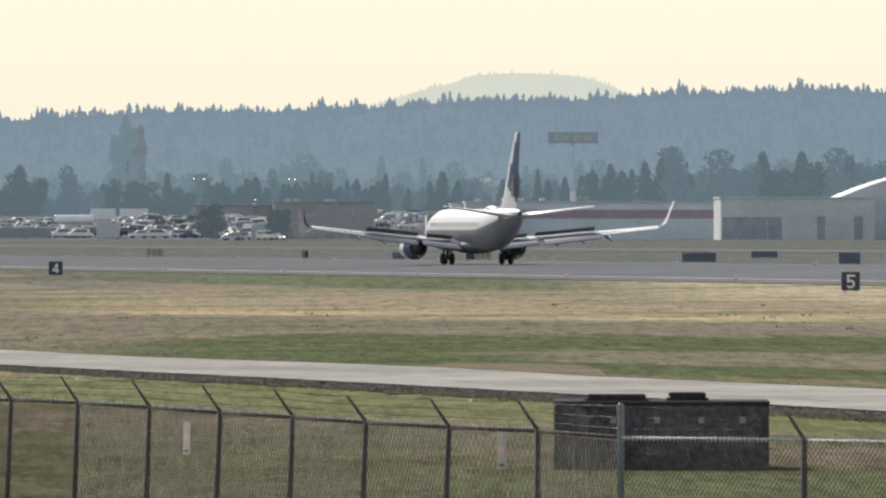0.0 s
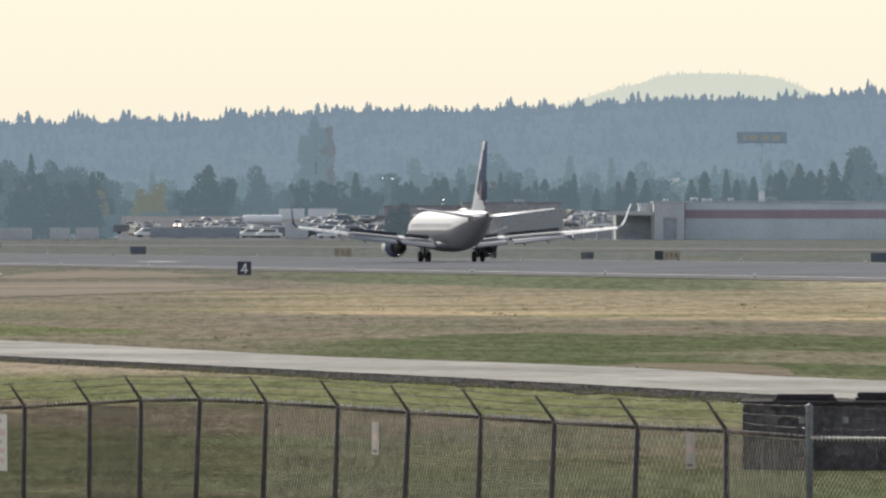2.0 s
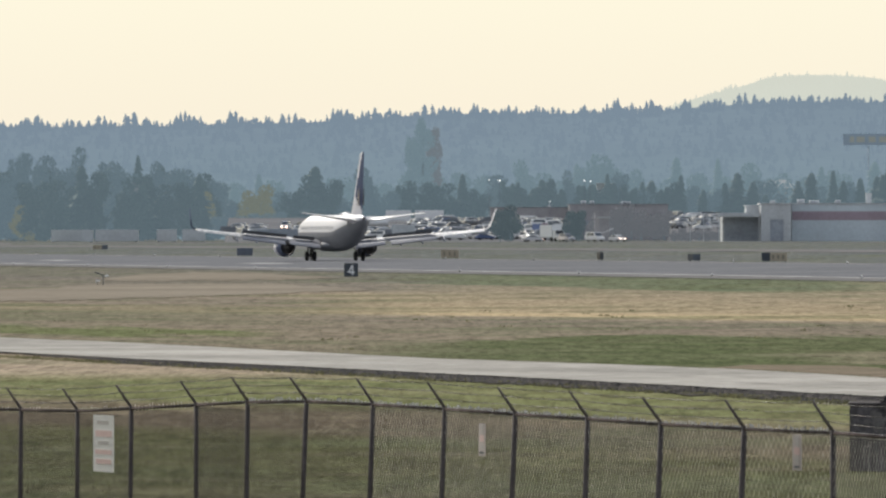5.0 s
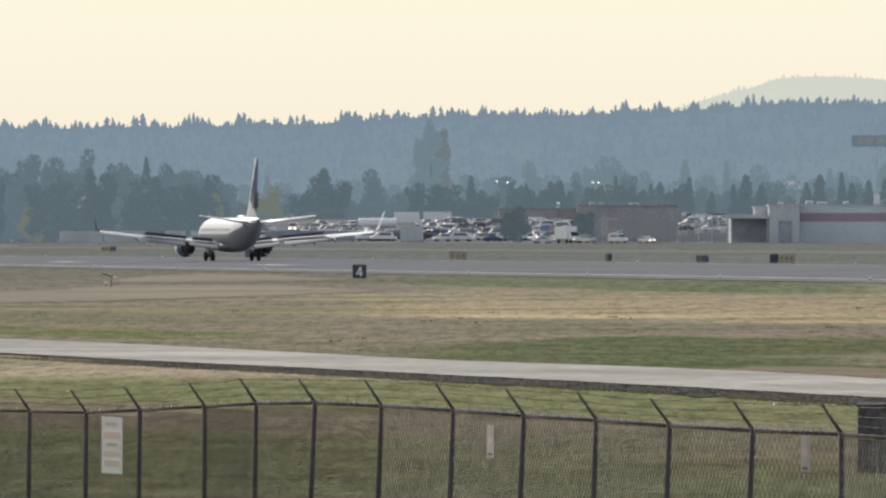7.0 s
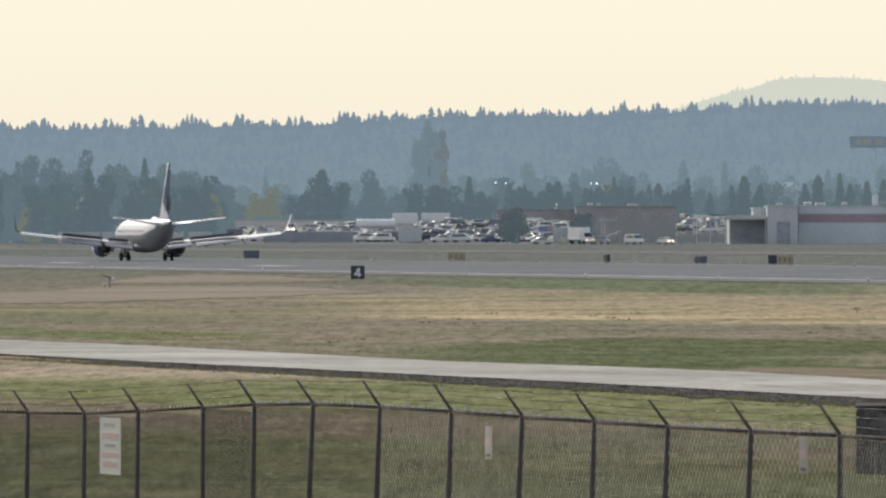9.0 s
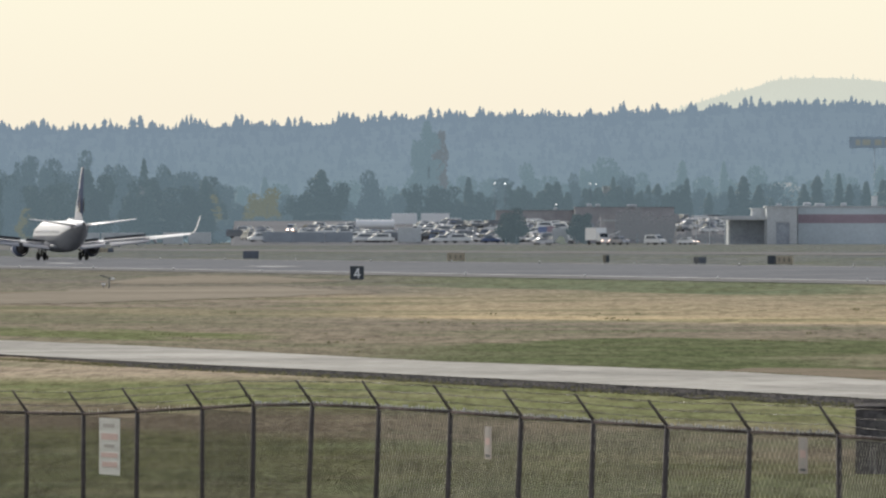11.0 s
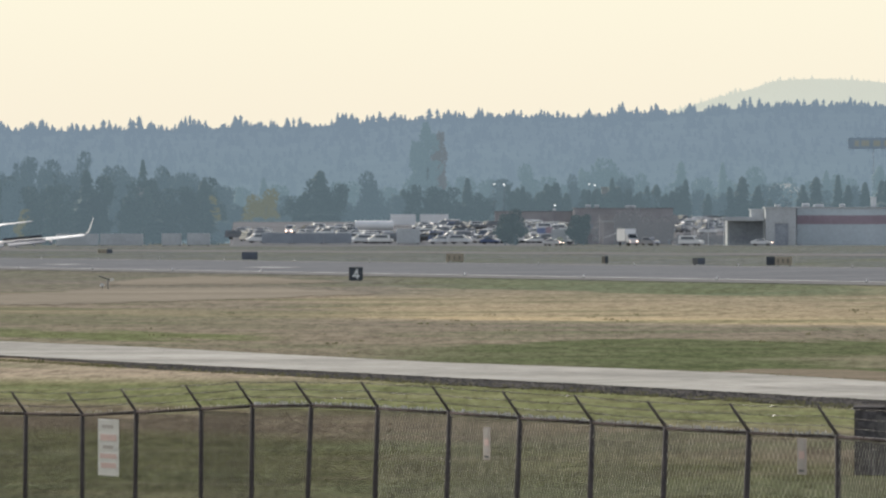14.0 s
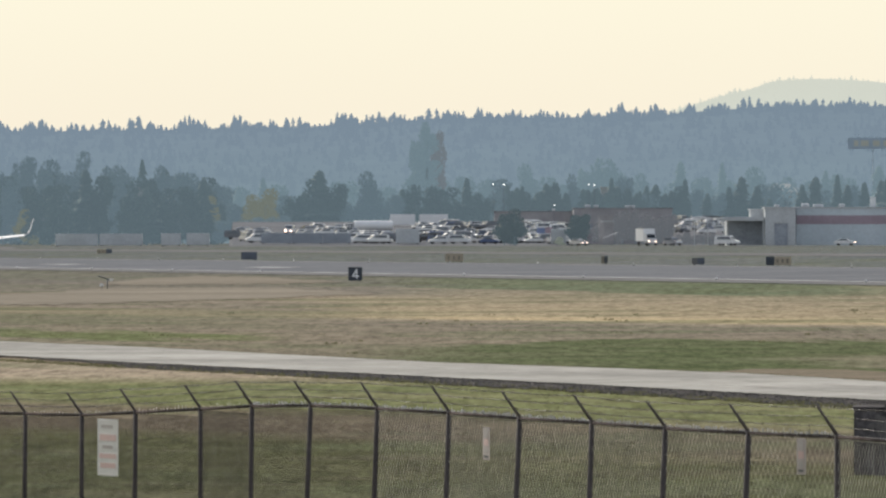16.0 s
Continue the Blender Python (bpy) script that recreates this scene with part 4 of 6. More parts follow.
def edge_lights():
    """Small runway edge lights at even steps along both edges."""
    base = None
    for k in range(-8, 22):
        for sd_, ss_ in ((-1, -31.5), (1, 31.5)):
            p = lane(k * 60.0 + 12, ss_, 0.04)
            if base is None:
                base = root("edge_light", Matrix.Translation(p), "small pale runway edge light beside pavement", "runway light", "runway edge lights")
                bm = bmesh.new()
                tube(bm, [(0, 0, 0), (0, 0, 0.12), (0, 0, 0.16)], [0.05, 0.05, 0.02], 8)
                part("stem", bm, M_STEEL, base)
                bm = bmesh.new()
                tube(bm, [(0, 0, 0.1), (0, 0, 0.2), (0, 0, 0.25)], [0.05, 0.06, 0.03], 8)
                part("lens", bm, M_WHITE, base, "pale lens")
            else:
                copy_thing(base, Matrix.Translation(p))


edge_lights()


def grass_tufts():
    """Uneven blades on the nearer field and along the road's edges."""
    rnd = random.Random(77)
    verts, faces, kinds = [], [], []

    def clump(p, h, w, blades):
        for _ in range(blades):
            q = rnd.uniform(0, 6.28)
            o = Vector((rnd.gauss(0, w * 0.4), rnd.gauss(0, w * 0.4), 0))
            d = Vector((math.cos(q), math.sin(q), 0)) * w * 0.16
            t = Vector((rnd.gauss(0, h * 0.3), rnd.gauss(0, h * 0.3), h * rnd.uniform(0.6, 1.1)))
            k = len(verts)
            verts.extend((p + o - d, p + o + d, p + o + t))
            faces.append((k, k + 1, k + 2))
    for _ in range(1500):
        u, d = rnd.uniform(-80, 2200), 200 * math.exp(rnd.uniform(0, 0.5))
        fe, ne = edge_span(u)
        if not ne - 14 < d < fe + 1:
            clump(at(u, d, -0.02), rnd.uniform(0.04, 0.07), rnd.uniform(0.05, 0.15), 5)
    for _ in range(3600):
        u = rnd.uniform(-80, 2200)
        fe, ne = edge_span(u)
        d = fe + abs(rnd.gauss(0, 1.2)) if rnd.random() < 0.6 else ne - rnd.uniform(9, 15)
        clump(at(u, d, -0.02), rnd.uniform(0.04, 0.11), rnd.uniform(0.15, 0.5), 8)
    for _ in range(70):
        u, d = rnd.uniform(-80, 2200), rnd.uniform(440, 700)
        if d > edge_span(u)[0] + 4:
            clump(at(u, d, -0.02), rnd.uniform(0.06, 0.16), rnd.uniform(0.2, 0.6), 8)
    me = bpy.data.meshes.new("grass_tufts")
    me.from_pydata([tuple(v) for v in verts], [], faces)
    me.materials.append(mat("grass_blades", (0.17, 0.165, 0.09), 0.9, vary=0.5, scale=6, fine=0.4, thin=0.3, spec=0.1))
    tagged(part("grass_tufts", me, None), "uneven green and dry grass tufts", "grass", kind="stuff")


grass_tufts()


def verge_stones():
    """Loose dark stones along the road's near edge."""
    rnd = random.Random(12)
    verts, faces = [], []
    for _ in range(5200):
        u = rnd.uniform(200, 2150)
        ne = edge_span(u)[1]
        p = at(u, ne - rnd.uniform(0.5, 15.0), 0.02)
        r = rnd.uniform(0.025, 0.075)
        k = len(verts)
        for q in range(4):
            a = q * 1.571 + rnd.uniform(-0.4, 0.4)
            verts.append((p.x + r * rnd.uniform(0.7, 1.4) * math.cos(a), p.y + r * math.sin(a), p.z))
        verts.append((p.x + rnd.uniform(-0.3, 0.3) * r, p.y, p.z + r * rnd.uniform(0.5, 1.0)))
        faces.extend((k + q, k + (q + 1) % 4, k + 4) for q in range(4))
    me = bpy.data.meshes.new("verge_stones")
    me.from_pydata(verts, [], faces)
    me.materials.append(mat("mixed_stones", (0.13, 0.12, 0.11), 0.9, vary=0.7, scale=3, fine=0.2, spec=0.05))
    tagged(part("verge_stones", me, None), "loose dark stones on the gravel verge", "gravel", kind="stuff")


verge_stones()

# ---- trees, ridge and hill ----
# Haze is put into foliage and bark as a blue-grey glow, stronger farther off
M_LEAF = mat("haze_glow_green_foliage", (0.045, 0.06, 0.045), 0.9, vary=0.35, scale=9, fine=1.2, by_object=0.5, spec=0.1, glow=(0.112, 0.155, 0.188))
M_NEEDLE = mat("haze_glow_needles", (0.04, 0.06, 0.045), 0.9, vary=0.35, scale=8, fine=1.0, by_object=0.4, spec=0.1, glow=(0.094, 0.128, 0.152))
M_BUSH = mat("haze_glow_round_foliage", (0.04, 0.055, 0.04), 0.9, vary=0.35, scale=6, fine=1.0, spec=0.1, glow=(0.062, 0.083, 0.098))
M_FARLEAF = mat("far_haze_glow_foliage", (0.05, 0.07, 0.05), 0.9, vary=0.35, scale=9, fine=1.2, by_object=0.5, spec=0.1, glow=(0.148, 0.205, 0.245))
M_GOLDLEAF = mat("haze_glow_autumn_yellow", (0.04, 0.04, 0.025), 0.9, vary=0.5, scale=5, fine=1.0, by_object=0.3, spec=0.1, glow=(0.15, 0.172, 0.153))
M_RUSTLEAF = mat("haze_glow_autumn_rust", (0.03, 0.022, 0.018), 0.9, vary=0.3, scale=5, fine=1.0, spec=0.1, glow=(0.15, 0.184, 0.21))
M_BARK = mat("haze_glow_bark", (0.08, 0.07, 0.06), 0.9, vary=0.3, scale=1.5, glow=(0.1, 0.14, 0.165))
# Ridge and hill glow with the haze lying before them
M_RIDGE = mat("far_haze_glow_forest", (0.02, 0.026, 0.024), 0.95, vary=0.5, scale=60, fine=9, glow=(0.192, 0.252, 0.315), glow_low=(0.19, 0.258, 0.308), low_high=(14, 40), spec=0.0)
M_HILL = mat("farthest_haze_glow_hill", (0.03, 0.035, 0.03), 0.95, vary=0.3, scale=90, fine=14, glow=(0.63, 0.65, 0.57), glow_power=1.0, spec=0.0)


def leaf_mesh(name, blobs, leaves, size, material, seed):
    """Many small leaf clumps, each a bent pair of triangles, filling a set of rounded masses."""
    rnd = random.Random(seed)
    verts, faces = [], []
    total = sum(r[3] * r[4] for r in blobs)
    for cx, cy, cz, rh, rv in blobs:
        for _ in range(int(leaves * rh * rv / total)):
            d = Vector((rnd.gauss(0, 1), rnd.gauss(0, 1), rnd.gauss(0, 1))).normalized()
            f = 0.55 + 0.5 * rnd.random() ** 0.7
            c = Vector((cx + d.x * rh * f, cy + d.y * rh * f, cz + d.z * rv * f))
            s = size * rnd.uniform(0.5, 1.3)
            a = Vector((rnd.gauss(0, 1), rnd.gauss(0, 1), rnd.gauss(0, 1))).normalized()
            b = a.cross(d + Vector((0.01, 0.02, 0.03))).normalized()
            k = len(verts)
            verts += [c - a * s, c - b * s * 0.7 + d * s * 0.25, c + a * s, c + b * s * 0.7 + d * s * 0.25]
            faces += [(k, k + 1, k + 2), (k, k + 2, k + 3)]
    me = bpy.data.meshes.new(name)
    me.from_pydata([tuple(v) for v in verts], [], faces)
    me.materials.append(material)
    return me


def limbs(bm, h, n, seed, top=0.8, spread=0.25):
    rnd = random.Random(seed)
    tube(bm, [(0, 0, -0.3), (0, 0, h * 0.35), (h * 0.01, 0, h * top)], [h * 0.022, h * 0.016, h * 0.004], 7)
    for _ in range(n):
        z, q = rnd.uniform(0.25, 0.7) * h, rnd.uniform(0, 6.28)
        r = spread * h * rnd.uniform(0.5, 1.0)
        tube(bm, [(0, 0, z), (r * 0.5 * math.cos(q), r * 0.5 * math.sin(q), z + r * 0.35), (r * math.cos(q), r * math.sin(q), z + r * 0.8)], [h * 0.008, h * 0.005, h * 0.002], 5)


def broadleaf(h, w, material, seed, low=0.12):
    """Crown and trunk meshes of a broad tree h high and w wide."""
    rnd = random.Random(seed)
    blobs = []
    for _ in range(17):
        z = rnd.uniform(low, 0.9)
        r = (w / 2) * math.sqrt(max(0.05, 1 - ((z - 0.42) / 0.58) ** 2))
        q, f = rnd.uniform(0, 6.28), rnd.uniform(0.2, 0.75)
        blobs.append((r * f * math.cos(q), r * f * math.sin(q), z * h, w * rnd.uniform(0.15, 0.25), h * rnd.uniform(0.08, 0.14)))
    blobs.append((0, 0, 0.5 * h, w * 0.36, h * 0.36))
    bm = bmesh.new()
    limbs(bm, h, 7, seed)
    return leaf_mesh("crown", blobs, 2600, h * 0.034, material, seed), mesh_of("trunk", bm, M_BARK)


def poplar(h, w, material, seed):
    rnd = random.Random(seed)
    blobs = []
    for k in range(22):
        z = 0.12 + 0.84 * k / 21
        r = (w / 2) * (0.35 + 0.65 * math.sin(math.pi * min(1, 0.28 + 0.72 * (1 - z)))) * (1.0 if z < 0.8 else 0.72)
        q = rnd.uniform(0, 6.28)
        blobs.append((r * 0.45 * math.cos(q), r * 0.45 * math.sin(q), z * h, r * rnd.uniform(0.5, 0.75), h * 0.075))
    bm = bmesh.new()
    limbs(bm, h, 10, seed, 0.9, 0.12)
    return leaf_mesh("crown", blobs, 3200, h * 0.022, material, seed), mesh_of("trunk", bm, M_BARK)


def conifer(h, w, material, seed):
    """Drooping tiers of boughs round a straight stem."""
    rnd = random.Random(seed)
    verts, faces = [], []
    tiers = 30
    bend = [rnd.uniform(0.62, 1.2) for _ in range(7)]
    for k in range(tiers):
        z = h * (0.06 + 0.92 * k / tiers)
        r = (w / 2) * (1 - k / tiers) ** 0.7 * rnd.uniform(0.65, 1.2) * bend[k * 7 // tiers] + 0.05 * w
        for j in range(13):
            q = 6.283 * j / 13 + rnd.uniform(-0.25, 0.25)
            rr, dz = r * rnd.uniform(0.45, 1.2), h * rnd.uniform(0.01, 0.035)
            c, s = math.cos(q), math.sin(q)
            wd = 0.22 * rr + 0.012 * h
            b = len(verts)
            verts += [(0, 0, z + dz), (0.6 * rr * c - wd * s, 0.6 * rr * s + wd * c, z - dz * 0.4), (rr * c, rr * s, z - dz * 1.3), (0.6 * rr * c + wd * s, 0.6 * rr * s - wd * c, z - dz * 0.4), (0.6 * rr * c, 0.6 * rr * s, z + dz * 0.6)]
            faces += [(b, b + 1, b + 4), (b + 1, b + 2, b + 4), (b + 2, b + 3, b + 4), (b + 3, b, b + 4)]
    me = bpy.data.meshes.new("crown")
    me.from_pydata(verts, [], faces)
    me.materials.append(material)
    bm = bmesh.new()
    tube(bm, [(0, 0, -0.3), (0, 0, h * 0.97)], [h * 0.018, h * 0.002], 6)
    return me, mesh_of("trunk", bm, M_BARK)


TREES = {}


def tree(kind, u, d, top, width, label, material=None, seed=0):
    """A tree whose tip stands at elevation top (steps over the level line) and that is width steps wide."""
    p = at(u, d)
    if kind == "conifer":
        width *= 1.6
    h = EYE + top * d / FOCAL - p.z
    w = width * d / FOCAL
    key = (kind, seed % 4, material.name if material else "")
    if key not in TREES:
        make = {"broad": broadleaf, "poplar": poplar, "conifer": conifer}[kind]
        ref = {"broad": (15, 12), "poplar": (28, 10), "conifer": (16, 5.6)}[kind]
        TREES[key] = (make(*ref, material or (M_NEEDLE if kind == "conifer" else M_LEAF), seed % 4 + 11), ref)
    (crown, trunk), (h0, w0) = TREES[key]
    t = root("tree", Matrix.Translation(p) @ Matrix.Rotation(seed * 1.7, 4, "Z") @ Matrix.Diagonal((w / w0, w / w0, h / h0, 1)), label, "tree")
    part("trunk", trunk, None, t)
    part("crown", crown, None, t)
    return t


def plant_trees():
    rnd = random.Random(8)
    L = {"broad": "hazy grey-green broadleaf tree in full crown", "conifer": "dark hazy conifer standing in a row", "poplar": "tall hazy poplar turning rust in autumn"}
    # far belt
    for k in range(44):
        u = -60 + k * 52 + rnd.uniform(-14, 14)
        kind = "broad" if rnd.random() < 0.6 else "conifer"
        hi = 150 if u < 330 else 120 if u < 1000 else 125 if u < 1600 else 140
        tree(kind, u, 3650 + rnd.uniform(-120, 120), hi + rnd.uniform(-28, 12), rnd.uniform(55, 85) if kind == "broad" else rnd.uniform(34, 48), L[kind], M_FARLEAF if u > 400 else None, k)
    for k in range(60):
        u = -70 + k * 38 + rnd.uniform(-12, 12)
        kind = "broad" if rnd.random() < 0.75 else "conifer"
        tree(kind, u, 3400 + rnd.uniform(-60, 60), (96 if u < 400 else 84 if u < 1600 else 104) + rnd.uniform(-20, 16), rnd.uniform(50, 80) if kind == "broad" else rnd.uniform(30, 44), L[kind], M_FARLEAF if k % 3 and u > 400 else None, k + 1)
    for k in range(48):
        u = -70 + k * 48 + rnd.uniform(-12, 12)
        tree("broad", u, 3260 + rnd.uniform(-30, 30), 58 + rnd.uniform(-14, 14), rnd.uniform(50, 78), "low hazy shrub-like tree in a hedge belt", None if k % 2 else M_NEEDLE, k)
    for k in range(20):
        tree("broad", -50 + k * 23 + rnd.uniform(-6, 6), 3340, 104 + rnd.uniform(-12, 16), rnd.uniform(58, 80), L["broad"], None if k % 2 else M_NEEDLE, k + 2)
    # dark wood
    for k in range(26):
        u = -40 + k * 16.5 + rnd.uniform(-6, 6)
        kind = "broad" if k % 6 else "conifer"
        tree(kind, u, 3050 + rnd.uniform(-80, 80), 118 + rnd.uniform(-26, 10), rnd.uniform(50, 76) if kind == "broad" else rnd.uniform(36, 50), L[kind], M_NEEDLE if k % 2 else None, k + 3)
    tree("broad", 45, 3060, 56, 44, "small yellow autumn tree before dark wood", M_GOLDLEAF, 1)
    tree("broad", 240, 3100, 100, 46, "rust-coloured autumn tree in dark wood", M_RUSTLEAF, 2)
    tree("broad", 372, 3080, 76, 50, "pale yellow autumn tree beside dark wood", M_GOLDLEAF, 3)
    for u, top, w in ((446, 78, 54), (470, 88, 58)):
        tree("broad", u, 3190, top, w, "green tree with yellow autumn top", M_GOLDLEAF, int(u) // 2)
    for u, top, w in ((30, 28, 50), (62, 30, 46), (352, 34, 48), (386, 36, 50), (436, 36, 52), (462, 42, 46), (494, 46, 50)):
        tree("broad", u, 3070, top, w, "low hazy shrub-like tree in a hedge belt", None, int(u))
    for u, top, w, kd in ((415, 62, 60, "broad"), (525, 80, 60, "broad"), (565, 125, 72, "conifer"), (548, 112, 60, "broad"), (590, 105, 62, "broad"), (612, 70, 50, "broad"), (655, 118, 66, "broad"), (640, 80, 60, "broad"), (690, 84, 60, "broad")):
        tree(kd, u, 3200, top, w, L[kd], M_NEEDLE if kd == "broad" and u in (548, 590, 525) else None, int(u))
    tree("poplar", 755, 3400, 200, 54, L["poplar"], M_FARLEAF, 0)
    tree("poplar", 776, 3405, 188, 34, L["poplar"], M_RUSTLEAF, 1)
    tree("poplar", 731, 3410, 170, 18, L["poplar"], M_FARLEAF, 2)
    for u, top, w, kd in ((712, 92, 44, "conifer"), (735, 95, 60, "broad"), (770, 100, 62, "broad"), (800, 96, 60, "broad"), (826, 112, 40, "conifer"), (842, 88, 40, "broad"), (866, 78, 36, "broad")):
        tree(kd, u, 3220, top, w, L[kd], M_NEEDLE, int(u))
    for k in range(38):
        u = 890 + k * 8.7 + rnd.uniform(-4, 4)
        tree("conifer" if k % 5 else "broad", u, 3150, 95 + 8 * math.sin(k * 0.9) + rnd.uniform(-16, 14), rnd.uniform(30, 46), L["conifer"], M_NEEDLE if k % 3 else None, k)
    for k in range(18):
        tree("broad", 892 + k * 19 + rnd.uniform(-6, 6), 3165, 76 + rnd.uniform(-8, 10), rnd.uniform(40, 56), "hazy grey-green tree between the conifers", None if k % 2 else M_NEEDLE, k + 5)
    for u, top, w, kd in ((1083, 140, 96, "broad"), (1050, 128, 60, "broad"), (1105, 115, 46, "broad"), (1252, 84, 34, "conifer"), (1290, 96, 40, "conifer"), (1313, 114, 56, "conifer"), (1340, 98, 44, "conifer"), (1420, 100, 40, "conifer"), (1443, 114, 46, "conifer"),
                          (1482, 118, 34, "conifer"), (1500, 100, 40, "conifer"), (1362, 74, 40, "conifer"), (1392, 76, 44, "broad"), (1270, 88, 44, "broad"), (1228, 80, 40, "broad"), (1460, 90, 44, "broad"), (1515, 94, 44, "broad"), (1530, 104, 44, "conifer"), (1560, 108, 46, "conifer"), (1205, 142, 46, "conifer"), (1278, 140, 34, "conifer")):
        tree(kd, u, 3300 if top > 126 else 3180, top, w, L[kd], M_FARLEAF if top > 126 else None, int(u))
    for k in range(24):
        u = 1570 + k * 13 + rnd.uniform(-5, 5)
        tree("conifer", u, 3060, 106 + rnd.uniform(-14, 22), rnd.uniform(36, 50), L["conifer"], None, k + 2)
    for u, top, w, kd in ((1672, 132, 46, "conifer"), (1700, 138, 44, "conifer"), (1728, 132, 46, "conifer"), (1722, 164, 60, "broad"), (1800, 155, 80, "broad"), (1850, 128, 70, "broad"), (1880, 150, 66, "conifer"), (1905, 120, 70, "broad"), (1950, 150, 70, "conifer"),
                          (1975, 125, 60, "broad"), (2020, 158, 84, "broad"), (2035, 140, 50, "conifer"), (2070, 135, 70, "broad"), (2110, 140, 70, "broad"), (2150, 130, 70, "broad"), (2190, 135, 70, "broad")):
        tree(kd, u, 2960, top, w * (1.4 if kd == "broad" else 1.1), L[kd], M_NEEDLE if kd == "broad" and int(u) % 2 else None, int(u))
    tree("broad", 990, 2640, 5, 22, "small yellow shrub before the parked cars", M_GOLDLEAF, 1)
    for u, top, w, sd in ((893, 48, 44, 1), (911, 53, 52, 3), (1018, 46, 40, 1), (1032, 48, 34, 2)):
        tree("broad", u, 2690, top, w, "round dark low tree beside the parked cars", M_BUSH, sd)


def mixed_clumps():
    """Dull reddish and grey-green clumps before the brick blocks and among the right-hand wood."""
    rnd = random.Random(31)
    # This foliage carries painted haze in its glow as well
    red = mat("haze_glow_red_foliage", (0.07, 0.05, 0.045), 0.9, vary=0.3, scale=5, fine=1.0, spec=0.1, glow=(0.105, 0.12, 0.135))
    for k in range(7):
        tree("broad", 1066 + k * 19 + rnd.uniform(-4, 4), 3010, 48 + rnd.uniform(-10, 14), rnd.uniform(34, 52), "dull reddish autumn tree before brick building", red, k)
    for k in range(6):
        tree("broad", 1200 + k * 15, 2692, 10 + rnd.uniform(-3, 5), rnd.uniform(24, 34), "low dull shrub at the foot of the car lot", red, k)
    for k in range(16):
        tree("broad", 1560 + k * 40 + rnd.uniform(-12, 12), 3120, 92 + rnd.uniform(-16, 30), rnd.uniform(60, 90), "hazy grey-green broadleaf tree behind hangar", None if k % 2 else M_NEEDLE, k)
    for k in range(12):
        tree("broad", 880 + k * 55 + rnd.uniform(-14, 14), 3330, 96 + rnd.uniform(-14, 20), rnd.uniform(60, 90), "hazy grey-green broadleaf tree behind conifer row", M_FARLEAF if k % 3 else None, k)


def forest_ridge(name, skyline, d, depth, material, label, spike, step, seed):
    """A wooded rise: its slope and a crowd of tree tops, as one far backdrop."""
    rnd = random.Random(seed)
    bm = bmesh.new()

    def top(u):
        for (u0, v0), (u1, v1) in zip(skyline, skyline[1:]):
            if u <= u1:
                return v0 + (v1 - v0) * (u - u0) / (u1 - u0)
        return skyline[-1][1]
    us = [skyline[0][0] + (skyline[-1][0] - skyline[0][0]) * i / 60 for i in range(61)]
    rows = []
    for f in (0.0, 0.35, 0.7, 1.0):
        dd = d - depth * (1 - f)
        rows.append([bm.verts.new(((u - 784) / FOCAL * dd, dd, 3.0 + (EYE + (top(u) - spike * 0.5) * d / FOCAL - 3.0) * f)) for u in us])
    for a, b in zip(rows, rows[1:]):
        for i in range(len(us) - 1):
            f = bm.faces.new((a[i], a[i + 1], b[i + 1], b[i]))
            f.smooth = True
    verts, faces = [], []
    count = int((skyline[-1][0] - skyline[0][0]) / step * 26)
    for i in range(count):
        u = rnd.uniform(skyline[0][0], skyline[-1][0])
        f = 1.0 - 0.05 * rnd.random() if i % 26 < 7 else rnd.uniform(0.25, 0.97)
        dd = d - depth * (1 - f)
        base = 3.0 + (EYE + (top(u) - spike * 0.5) * d / FOCAL - 3.0) * f
        hh = spike * d / FOCAL * (rnd.uniform(0.2, 0.55) if rnd.random() < 0.7 else rnd.uniform(0.5, 0.95)) * (0.95 + 0.9 * noise.noise(Vector((u / 45.0, f * 3, seed))))
        ww = hh * rnd.uniform(0.24, 0.5) + spike * d / FOCAL * 0.12
        x = (u - 784) / FOCAL * dd
        tiers = 6
        for q in range(tiers):
            z0, z1 = base - hh * 0.5 + 1.5 * hh * q / tiers, base - hh * 0.5 + 1.5 * hh * (q + 1.7) / tiers
            rr = ww * (1 - q / tiers) ** 0.75 * rnd.uniform(0.7, 1.25)
            k, n = len(verts), 6
            ph, lean = rnd.uniform(0, 1), rnd.uniform(-0.12, 0.12) * rr
            verts += [(x + rr * rnd.uniform(0.6, 1.2) * math.cos(6.283 * (j + ph) / n), dd + rr * math.sin(6.283 * (j + ph) / n), z0 + rnd.uniform(-0.12, 0.12) * hh) for j in range(n)] + [(x + lean, dd, min(z1, base + hh))]
            faces += [(k + j, k + (j + 1) % n, k + n) for j in range(n)]
    me = bpy.data.meshes.new(name)
    bm.to_mesh(me)
    bm.free()
    base_v = [tuple(v.co) for v in me.vertices]
    base_f = [tuple(p.vertices) for p in me.polygons]
    o = len(base_v)
    out = bpy.data.meshes.new(name)
    out.from_pydata(base_v + verts, [], base_f + [tuple(i + o for i in f) for f in faces])
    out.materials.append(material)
    tagged(part(name, out, None), label, "backdrop", kind="structure")


plant_trees()
mixed_clumps()
RIDGE = [(-400, 196), (0, 206), (60, 202), (190, 206), (300, 205), (420, 210), (560, 212), (700, 222), (850, 228), (1000, 228), (1150, 230), (1230, 238), (1350, 246), (1568, 248), (1700, 258), (1850, 262), (1980, 268), (2098, 262), (2600, 255)]
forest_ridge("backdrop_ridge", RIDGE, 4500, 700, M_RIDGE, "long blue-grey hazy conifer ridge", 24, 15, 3)
